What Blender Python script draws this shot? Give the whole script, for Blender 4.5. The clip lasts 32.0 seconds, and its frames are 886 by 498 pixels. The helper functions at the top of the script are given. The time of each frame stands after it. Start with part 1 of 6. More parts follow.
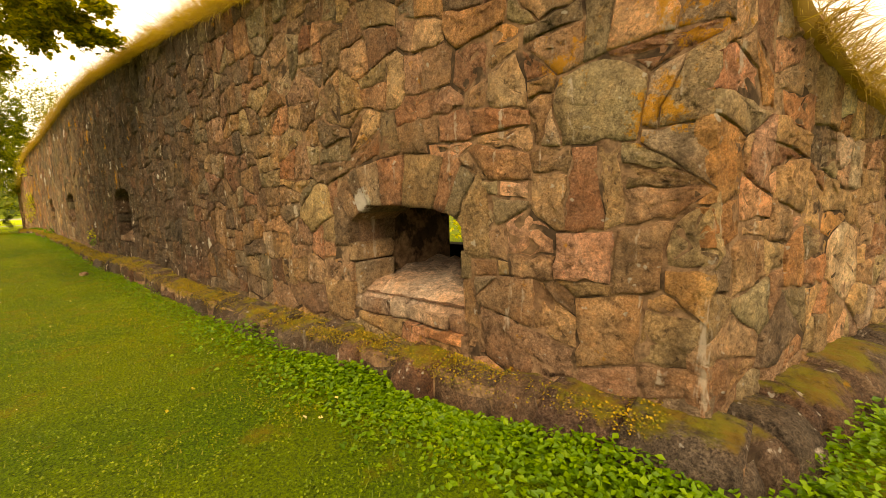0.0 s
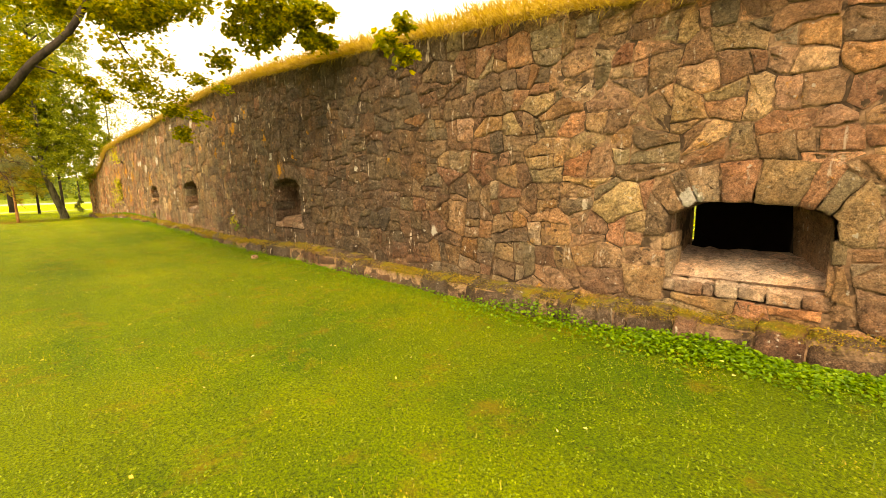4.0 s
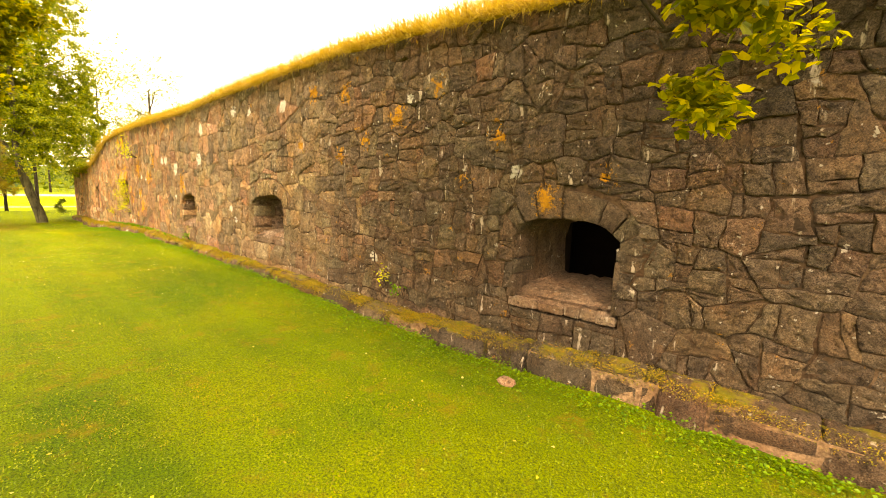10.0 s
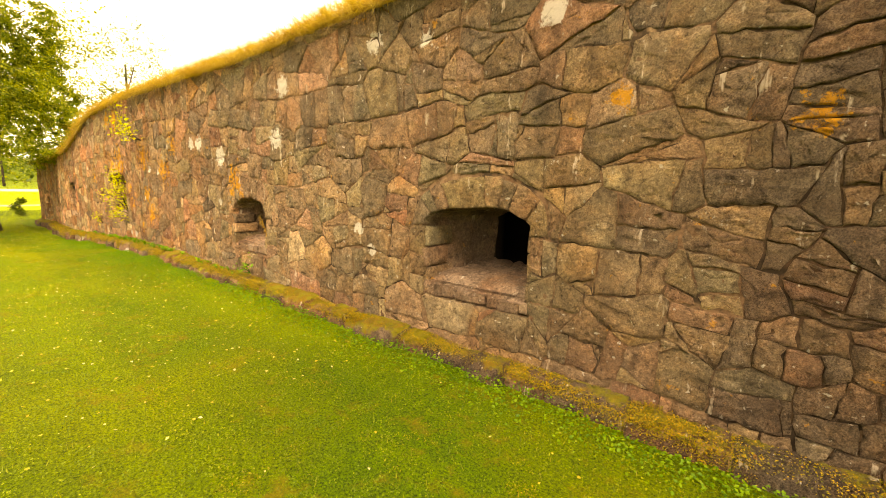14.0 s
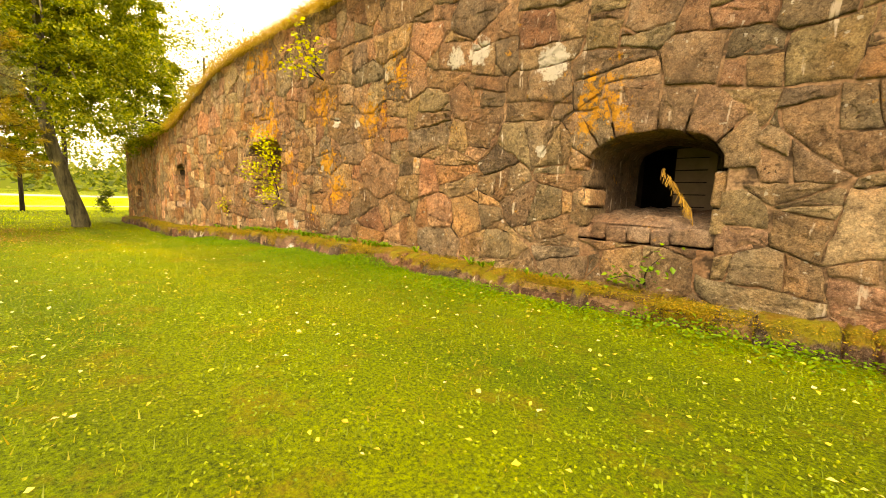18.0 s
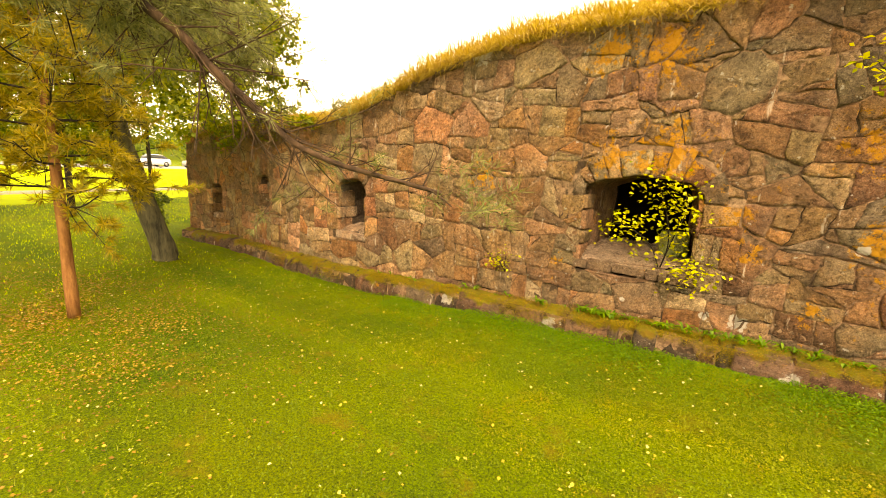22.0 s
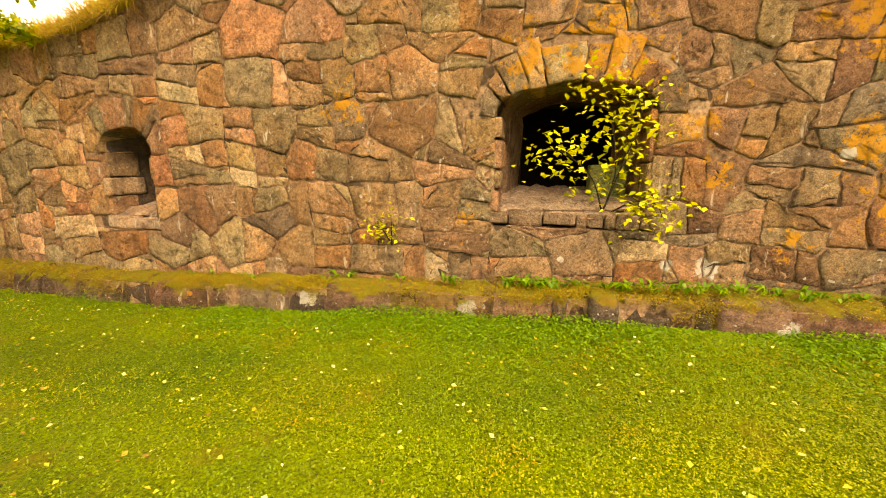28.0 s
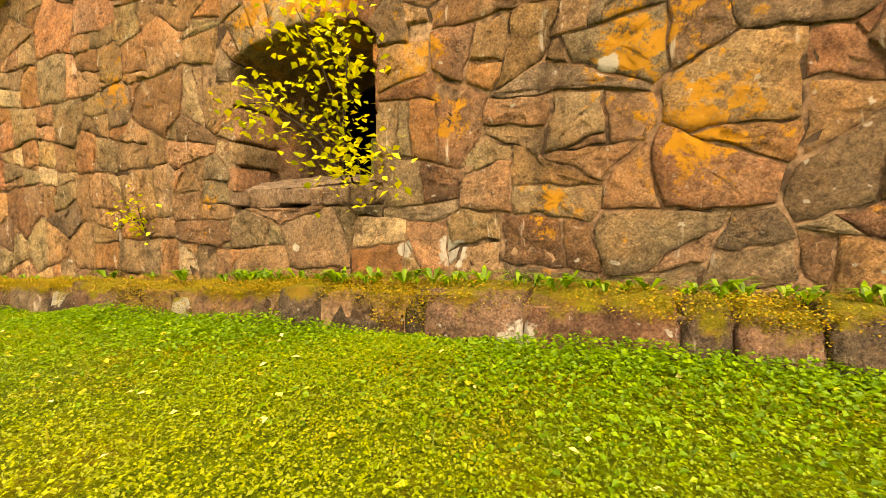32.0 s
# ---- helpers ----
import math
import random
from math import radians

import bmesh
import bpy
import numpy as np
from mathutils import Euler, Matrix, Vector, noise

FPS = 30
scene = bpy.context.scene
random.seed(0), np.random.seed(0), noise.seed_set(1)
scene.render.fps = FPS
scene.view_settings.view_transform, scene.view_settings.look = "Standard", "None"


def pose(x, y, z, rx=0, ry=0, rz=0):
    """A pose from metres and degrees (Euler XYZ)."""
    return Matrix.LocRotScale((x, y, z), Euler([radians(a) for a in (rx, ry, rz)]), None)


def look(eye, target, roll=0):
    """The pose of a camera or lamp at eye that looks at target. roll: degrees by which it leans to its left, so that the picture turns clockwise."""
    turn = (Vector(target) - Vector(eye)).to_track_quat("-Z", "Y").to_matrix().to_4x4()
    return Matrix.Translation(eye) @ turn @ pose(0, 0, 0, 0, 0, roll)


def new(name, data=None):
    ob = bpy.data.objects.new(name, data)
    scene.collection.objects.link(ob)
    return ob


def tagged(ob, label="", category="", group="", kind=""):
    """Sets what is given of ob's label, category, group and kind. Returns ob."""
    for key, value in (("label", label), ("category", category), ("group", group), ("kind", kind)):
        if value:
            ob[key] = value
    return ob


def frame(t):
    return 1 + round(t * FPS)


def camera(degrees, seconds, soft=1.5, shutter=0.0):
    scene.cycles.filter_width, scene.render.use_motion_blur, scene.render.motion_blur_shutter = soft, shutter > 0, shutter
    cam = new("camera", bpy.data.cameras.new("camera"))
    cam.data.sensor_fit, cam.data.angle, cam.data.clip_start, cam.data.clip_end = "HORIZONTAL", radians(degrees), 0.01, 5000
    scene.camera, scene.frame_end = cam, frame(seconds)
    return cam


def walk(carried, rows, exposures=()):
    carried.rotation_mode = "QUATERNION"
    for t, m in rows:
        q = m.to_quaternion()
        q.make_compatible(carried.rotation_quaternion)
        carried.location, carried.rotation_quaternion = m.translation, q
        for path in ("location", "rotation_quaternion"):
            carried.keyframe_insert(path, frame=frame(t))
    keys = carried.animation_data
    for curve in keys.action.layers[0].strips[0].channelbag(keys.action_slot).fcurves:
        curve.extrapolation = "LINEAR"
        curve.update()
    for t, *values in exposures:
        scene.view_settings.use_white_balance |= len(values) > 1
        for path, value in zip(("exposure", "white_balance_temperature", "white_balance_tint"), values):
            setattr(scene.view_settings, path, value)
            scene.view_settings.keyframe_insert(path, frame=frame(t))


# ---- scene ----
cam = camera(94.8, 32.0, 0.9)

# ---- the walk ----
PATH = [
    (0, (-0.181, -1.709, 1.231), (-1.4860, -0.2149, 0.9767), -1.75),
    (0.5, (-0.369, -1.859, 1.274), (-1.7205, -0.4104, 1.0008), -1.87),
    (1, (-0.518, -2.042, 1.309), (-1.8764, -0.6035, 1.0184), -2.18),
    (1.5, (-0.666, -2.344, 1.329), (-2.0349, -0.9169, 1.0297), -2.20),
    (2, (-0.816, -2.704, 1.327), (-2.1831, -1.2753, 1.0253), -1.99),
    (2.5, (-0.998, -3.161, 1.325), (-2.3583, -1.7253, 1.0241), -1.72),
    (3, (-1.210, -3.422, 1.335), (-2.5567, -1.9749, 1.0319), -1.13),
    (3.5, (-1.428, -3.542, 1.339), (-2.7785, -2.0981, 1.0332), -1.20),
    (5.5, (-2.393, -3.867, 1.227), (-3.6770, -2.3522, 0.9932), 1.64),
    (6, (-2.802, -3.946, 1.268), (-4.0862, -2.4298, 1.0383), 2.05),
    (6.5, (-3.270, -3.820, 1.310), (-4.5715, -2.3181, 1.0842), 2.20),
    (7, (-3.651, -3.992, 1.382), (-4.9379, -2.4774, 1.1624), 2.55),
    (7.5, (-4.062, -4.161, 1.450), (-5.3207, -2.6225, 1.2325), 2.98),
    (8, (-5.064, -3.528, 1.483), (-6.3722, -2.0343, 1.2427), 1.67),
    (8.5, (-5.713, -3.270, 1.550), (-7.0320, -1.7872, 1.3029), 1.67),
    (9, (-6.218, -3.231, 1.629), (-7.5188, -1.7337, 1.3712), 1.51),
    (9.5, (-6.762, -3.332, 1.689), (-8.0492, -1.8244, 1.4200), 1.49),
    (10, (-7.324, -3.533, 1.708), (-8.5956, -2.0120, 1.4458), 2.02),
    (10.5, (-7.889, -3.724, 1.697), (-9.1132, -2.1618, 1.4472), 2.57),
    (11, (-8.421, -3.850, 1.706), (-9.6099, -2.2616, 1.4546), 2.83),
    (11.5, (-8.940, -3.873, 1.739), (-10.1270, -2.2854, 1.4713), 2.95),
    (12, (-9.463, -3.849, 1.754), (-10.6394, -2.2546, 1.4841), 3.15),
    (12.5, (-9.980, -3.793, 1.755), (-11.1563, -2.1963, 1.4933), 3.76),
    (13, (-10.930, -3.313, 1.738), (-12.1357, -1.7411, 1.4600), 1.95),
    (13.5, (-11.702, -3.066, 1.760), (-12.9112, -1.4985, 1.4746), 1.98),
    (14, (-12.439, -2.984, 1.747), (-13.6223, -1.3977, 1.4556), 2.00),
    (14.5, (-13.185, -2.894, 1.685), (-14.3479, -1.2946, 1.3863), 2.37),
    (16.5, (-14.861, -3.084, 1.276), (-16.1786, -1.6050, 1.0001), 1.49),
    (17, (-15.858, -2.856, 1.130), (-17.1941, -1.3896, 0.8771), 1.24),
    (17.5, (-16.615, -2.852, 1.036), (-17.9462, -1.3772, 0.8063), 1.95),
    (18, (-17.296, -3.079, 0.997), (-18.5936, -1.5750, 0.7646), 2.24),
    (18.5, (-17.962, -3.436, 1.012), (-19.2074, -1.8902, 0.7658), 2.40),
    (19, (-18.604, -3.544, 1.076), (-19.8483, -1.9979, 0.8246), 2.92),
    (19.5, (-19.392, -3.953, 1.187), (-20.6689, -2.4395, 0.9054), 2.45),
    (20, (-20.171, -4.458, 1.335), (-21.3858, -2.8974, 1.0357), 2.65),
    (20.5, (-21.089, -4.417, 1.486), (-22.2577, -2.8262, 1.1659), 3.04),
    (21, (-21.916, -4.685, 1.612), (-22.9799, -3.0262, 1.2711), 3.49),
    (21.5, (-22.624, -4.476, 1.703), (-23.7087, -2.8355, 1.3395), 3.37),
    (22, (-23.142, -4.421, 1.783), (-24.2052, -2.7704, 1.4046), 3.55),
    (22.5, (-23.543, -4.364, 1.841), (-24.5740, -2.6940, 1.4533), 3.94),
    (23, (-23.898, -4.341, 1.878), (-24.9125, -2.6620, 1.4881), 4.27),
    (23.5, (-24.180, -4.321, 1.881), (-25.1921, -2.6371, 1.5077), 3.39),
    (24, (-24.375, -4.268, 1.903), (-25.3641, -2.5694, 1.5356), 3.78),
    (24.5, (-24.496, -4.176, 1.921), (-25.4858, -2.4762, 1.5602), 4.10),
    (26.5, (-24.818, -3.688, 1.545), (-25.2067, -1.7864, 1.0608), 1.90),
    (27, (-24.142, -3.354, 1.418), (-24.4896, -1.4349, 0.9755), 0.77),
    (27.5, (-24.042, -3.219, 1.354), (-24.4387, -1.3053, 0.9282), 0.62),
    (28, (-23.929, -3.091, 1.259), (-24.3789, -1.1829, 0.8655), 0.65),
    (28.5, (-23.469, -2.825, 1.031), (-23.9464, -0.9037, 0.7498), 0.40),
    (29, (-23.061, -2.554, 0.844), (-23.5757, -0.6310, 0.6559), 0.19),
    (29.5, (-22.899, -2.389, 0.751), (-23.4887, -0.4837, 0.5978), 0.39),
    (30, (-22.752, -2.205, 0.712), (-23.4057, -0.3187, 0.5860), 0.50),
    (30.5, (-22.603, -1.998, 0.708), (-23.3172, -0.1329, 0.6007), 0.47),
    (31, (-22.418, -1.825, 0.693), (-23.1725, 0.0258, 0.6192), 0.53),
    (31.5, (-22.221, -1.764, 0.687), (-23.0052, 0.0741, 0.6173), 0.25),
    (32, (-22.036, -1.824, 0.692), (-22.8392, 0.0060, 0.6032), -0.04),
]
WALK = [(t, look(eye, target, roll)) for t, eye, target, roll in PATH]
EXPOSURES = [(t, s, 10500, 16.5) for t, s in ((0.0, 0.48), (1.0, 0.80), (2.0, 1.05), (3.5, 1.15), (6.0, 1.22), (8.0, 1.36), (9.0, 1.60), (10.0, 1.66), (11.0, 1.60), (13.0, 1.45), (17.0, 1.38), (19.0, 1.34), (21.0, 1.18), (22.5, 1.25), (24.5, 1.38), (28.0, 1.45), (30.0, 1.5), (32.0, 1.55))]
walk(cam, WALK, EXPOSURES)

# ---- daylight: bright overcast sky with a wide, weak sun ----
SUN_ELEV, SUN_ROT = radians(44), radians(144)
world = bpy.data.worlds.new("overcast_sky")
scene.world = world
world.use_nodes = True
wn, wl = world.node_tree.nodes, world.node_tree.links
wn.clear()
w_out = wn.new("ShaderNodeOutputWorld")
w_sky = wn.new("ShaderNodeTexSky")
w_sky.sky_type = "NISHITA"
w_sky.sun_disc = False
w_sky.sun_elevation, w_sky.sun_rotation = SUN_ELEV, SUN_ROT
w_blue = wn.new("ShaderNodeBackground")
w_blue.inputs["Strength"].default_value = 0.1
w_cloud = wn.new("ShaderNodeBackground")
w_cloud.inputs["Color"].default_value = (1.0, 0.965, 0.90, 1)
w_cloud.inputs["Strength"].default_value = 1.55
w_mix = wn.new("ShaderNodeMixShader")
w_mix.inputs[0].default_value = 0.85
wl.new(w_sky.outputs[0], w_blue.inputs["Color"])
wl.new(w_blue.outputs[0], w_mix.inputs[1])
wl.new(w_cloud.outputs[0], w_mix.inputs[2])
wl.new(w_mix.outputs[0], w_out.inputs["Surface"])

sun_data = bpy.data.lights.new("sun", "SUN")
sun_data.energy, sun_data.angle, sun_data.color = 2.3, radians(32), (1.0, 0.93, 0.80)
sun = new("sun", sun_data)
sun.matrix_world = look((-4, -11, 14), (-12, 0, 1))


# ---- small mesh helpers ----
def mesh_data(name, verts, faces, mat, smooth=True):
    me = bpy.data.meshes.new(name)
    me.from_pydata([tuple(map(float, v)) for v in verts], [], faces)
    if smooth:
        me.polygons.foreach_set("use_smooth", [True] * len(me.polygons))
    me.materials.append(mat)
    me.update()
    return me


def part(name, data, parent, label="", m=None):
    """One mesh under a thing or a part."""
    ob = new(name, data)
    ob.parent = parent
    if m is not None:
        ob.matrix_basis = m
    return tagged(ob, label)


def soup(name, polys, mat, smooth=False):
    """A mesh of many separate polygons of one size: an array of (n, k, 3)."""
    polys = np.asarray(polys, np.float32)
    n, k, _ = polys.shape
    me = bpy.data.meshes.new(name)
    me.vertices.add(n * k)
    me.vertices.foreach_set("co", polys.ravel())
    me.loops.add(n * k)
    me.loops.foreach_set("vertex_index", np.arange(n * k, dtype=np.int32))
    me.polygons.add(n)
    me.polygons.foreach_set("loop_start", np.arange(0, n * k, k, dtype=np.int32))
    me.polygons.foreach_set("use_smooth", np.full(n, smooth))
    me.materials.append(mat)
    me.update(calc_edges=True)
    return me


def box(x0, x1, y0, y1, z0, z1):
    v = [(x, y, z) for z in (z0, z1) for y in (y0, y1) for x in (x0, x1)]
    return v, [(0, 2, 3, 1), (4, 5, 7, 6), (0, 1, 5, 4), (2, 6, 7, 3), (0, 4, 6, 2), (1, 3, 7, 5)]


def boxes(items):
    vs, fs = [], []
    for it in items:
        v, f = box(*it)
        fs += [tuple(i + len(vs) for i in q) for q in f]
        vs += v
    return vs, fs


def tube(points, radii, sides=8, wobble=0.0, rng=None):
    """A tapered, closed tube along points."""
    pts = [Vector(p) for p in points]
    vs, fs, side = [], [], Vector((0.3, 0.2, 1)).normalized()
    for i, p in enumerate(pts):
        d = (pts[min(i + 1, len(pts) - 1)] - pts[max(i - 1, 0)]).normalized()
        a = side - d * side.dot(d)
        a = a.normalized() if a.length > 1e-4 else d.orthogonal().normalized()
        b = d.cross(a)
        side = a
        for k in range(sides):
            ang = 2 * math.pi * k / sides
            r = radii[i] * (1 + (rng.uniform(-wobble, wobble) if rng else 0))
            vs.append(p + (a * math.cos(ang) + b * math.sin(ang)) * r)
    for i in range(len(pts) - 1):
        for k in range(sides):
            k2 = (k + 1) % sides
            fs.append((i * sides + k, i * sides + k2, (i + 1) * sides + k2, (i + 1) * sides + k))
    fs.append(tuple(reversed(range(sides))))
    fs.append(tuple(range((len(pts) - 1) * sides, len(pts) * sides)))
    return vs, fs


def joined(pieces):
    vs, fs = [], []
    for v, f in pieces:
        fs += [tuple(i + len(vs) for i in q) for q in f]
        vs += list(v)
    return vs, fs


def curve(points, steps=6):
    """Points on a smooth line through the given ones."""
    p = [Vector(q) for q in points]
    out = []
    for i in range(len(p) - 1):
        a, b, c, d = p[max(i - 1, 0)], p[i], p[i + 1], p[min(i + 2, len(p) - 1)]
        for s in range(steps):
            t = s / steps
            out.append(0.5 * (2 * b + (c - a) * t + (2 * a - 5 * b + 4 * c - d) * t * t + (3 * b - a - 3 * c + d) * t ** 3))
    return out + [p[-1]]


def step_line(x, table):
    """Straight lines between (x, value) rows in falling or rising x."""
    xs, vs = zip(*sorted(table))
    return float(np.interp(x, xs, vs))


# ---- materials ----
class Nodes:
    def __init__(self, name):
        self.mat = bpy.data.materials.new(name)
        self.mat.use_nodes = True
        self.t = self.mat.node_tree
        self.bsdf = self.t.nodes["Principled BSDF"]
        self.out = self.t.nodes["Material Output"]

    def n(self, kind, **values):
        node = self.t.nodes.new(kind)
        for key, value in values.items():
            node.inputs[key.replace("_", " ")].default_value = value
        return node

    def link(self, a, b):
        self.t.links.new(a, b)

    def noise(self, scale, detail=4.0, rough=0.6, vector=None, lac=2.0):
        node = self.n("ShaderNodeTexNoise", Scale=scale, Detail=detail, Roughness=rough, Lacunarity=lac)
        self.link(vector or self.place(), node.inputs["Vector"])
        return node.outputs["Fac"]

    def place(self):
        if not hasattr(self, "geo"):
            self.geo = self.n("ShaderNodeNewGeometry")
        return self.geo.outputs["Position"]

    def ramp(self, fac, *stops):
        node = self.n("ShaderNodeValToRGB")
        e = node.color_ramp.elements
        while len(e) < len(stops):
            e.new(0.5)
        for k, (pos, col) in enumerate(stops):
            e[k].position = pos
            e[k].color = (*col, 1) if isinstance(col, tuple) else (col, col, col, 1)
        self.link(fac, node.inputs["Fac"])
        return node.outputs["Color"]

    def mix(self, fac, a, b, blend="MIX"):
        node = self.n("ShaderNodeMix")
        node.data_type, node.blend_type = "RGBA", blend
        for sock, value in ((node.inputs[0], fac), (node.inputs[6], a), (node.inputs[7], b)):
            if isinstance(value, bpy.types.NodeSocket):
                self.link(value, sock)
            else:
                sock.default_value = (*value, 1) if isinstance(value, tuple) else value
        return node.outputs[2]

    def math(self, op, a, b=0.0, clamp=False):
        node = self.n("ShaderNodeMath")
        node.operation, node.use_clamp = op, clamp
        for sock, value in ((node.inputs[0], a), (node.inputs[1], b)):
            if isinstance(value, bpy.types.NodeSocket):
                self.link(value, sock)
            else:
                sock.default_value = value
        return node.outputs[0]

    def bump(self, height, strength, distance, below=None):
        node = self.n("ShaderNodeBump", Strength=strength, Distance=distance)
        self.link(height, node.inputs["Height"])
        if below:
            self.link(below, node.inputs["Normal"])
        return node.outputs["Normal"]

    def done(self, color, rough=0.85, normal=None, spec=0.3):
        if isinstance(color, bpy.types.NodeSocket):
            self.link(color, self.bsdf.inputs["Base Color"])
        else:
            self.bsdf.inputs["Base Color"].default_value = (*color, 1)
        if isinstance(rough, bpy.types.NodeSocket):
            self.link(rough, self.bsdf.inputs["Roughness"])
        else:
            self.bsdf.inputs["Roughness"].default_value = rough
        self.bsdf.inputs["Specular IOR Level"].default_value = spec
        if normal:
            self.link(normal, self.bsdf.inputs["Normal"])
        return self.mat


def spots(b, places, radius):
    """1 near any of the given places, falling to 0 at the radius times each place's own size."""
    total = None
    for x, y, z, size in places:
        d = b.n("ShaderNodeVectorMath")
        d.operation = "DISTANCE"
        b.link(b.place(), d.inputs[0])
        d.inputs[1].default_value = (x, y, z)
        near = b.math("SUBTRACT", 1.0, b.math("DIVIDE", d.outputs["Value"], radius * size), clamp=True)
        total = near if total is None else b.math("MAXIMUM", total, near)
    return total


ORANGE_LICHEN = [(-18.49, 0, 1.75, 0.9), (-21.95, 0, 1.42, 0.8), (-21.79, 0, 1.12, 0.85), (-22.31, 0, 0.79, 0.4), (-24.47, 0, 0.89, 0.3), (-22.78, 0, 1.22, 0.4), (-22.94, 0, 1.57, 0.5), (-23.56, 0, 2.07, 1.3), (-22.1, 0, 2.17, 1),
                 (-24.05, 0, 2.02, 0.8), (-25.46, 0, 1.72, 0.6), (-23.67, 0, 2.97, 1.1), (-24.14, 0, 3.02, 0.8),
                 (-12.11, 0, 3.01, 0.56), (-12.84, 0, 3.11, 0.5), (-11.05, 0, 2.61, 0.56), (-11.68, 0, 2.41, 0.43), (-0.95, 0, 1.78, 0.35),
                 (-0.5, 0, 1.9, 0.6), (-0.6, 0, 1.55, 0.45), (-20.64, 0, 2.33, 0.8), (-21.06, 0, 1.92, 0.9), (-12.2, 0, 2.2, 0.4), (-10.4, 0, 2.9, 0.45), (-9.6, 0, 2.3, 0.4), (-9.05, 0, 1.72, 0.5), (-8.5, 0, 1.9, 0.35), (-10.0, 0, 1.9, 0.35), (-13.2, 0, 2.4, 0.35)]
WHITE_LICHEN = [(-17.19, 0, 2.92, 0.9), (-15.59, 0, 3.14, 0.7), (-13.73, 0, 3.04, 0.7), (-14.92, 0, 3.06, 0.5), (-19.6, 0, 2.33, 0.8),
                (-19.86, 0, 2.33, 0.7), (-18.87, 0, 2.11, 1.0), (-21.37, 0, 1.87, 0.4), (-15.79, 0, 1.29, 0.5), (-15.59, 0, 1.09, 0.5),
                (-17.37, 0, 2.3, 0.9), (-10.84, 0, 2.81, 0.4), (-25.6, 0, 3.12, 0.9), (-22.1, 0, 1.37, 0.3), (-18.93, 0, 1.43, 0.35),
                (-6.66, 0, 1.62, 0.3), (-5.11, 0, 0.8, 0.4), (-9.37, 0, 1.95, 0.5), (-21.79, 0, 1.92, 0.5), (-2.37, 0, 1.23, 0.5),
                (-25.71, -0.3, 0.24, 0.7), (-24.42, -0.3, 0.31, 0.9), (-22.4, -0.3, 0.29, 0.4), (-22.79, 0, 0.6, 0.5), (-23.04, 0, 0.6, 0.3), (-23.76, 0, 0.6, 0.2), (-11.47, 0, 0.86, 0.5)]


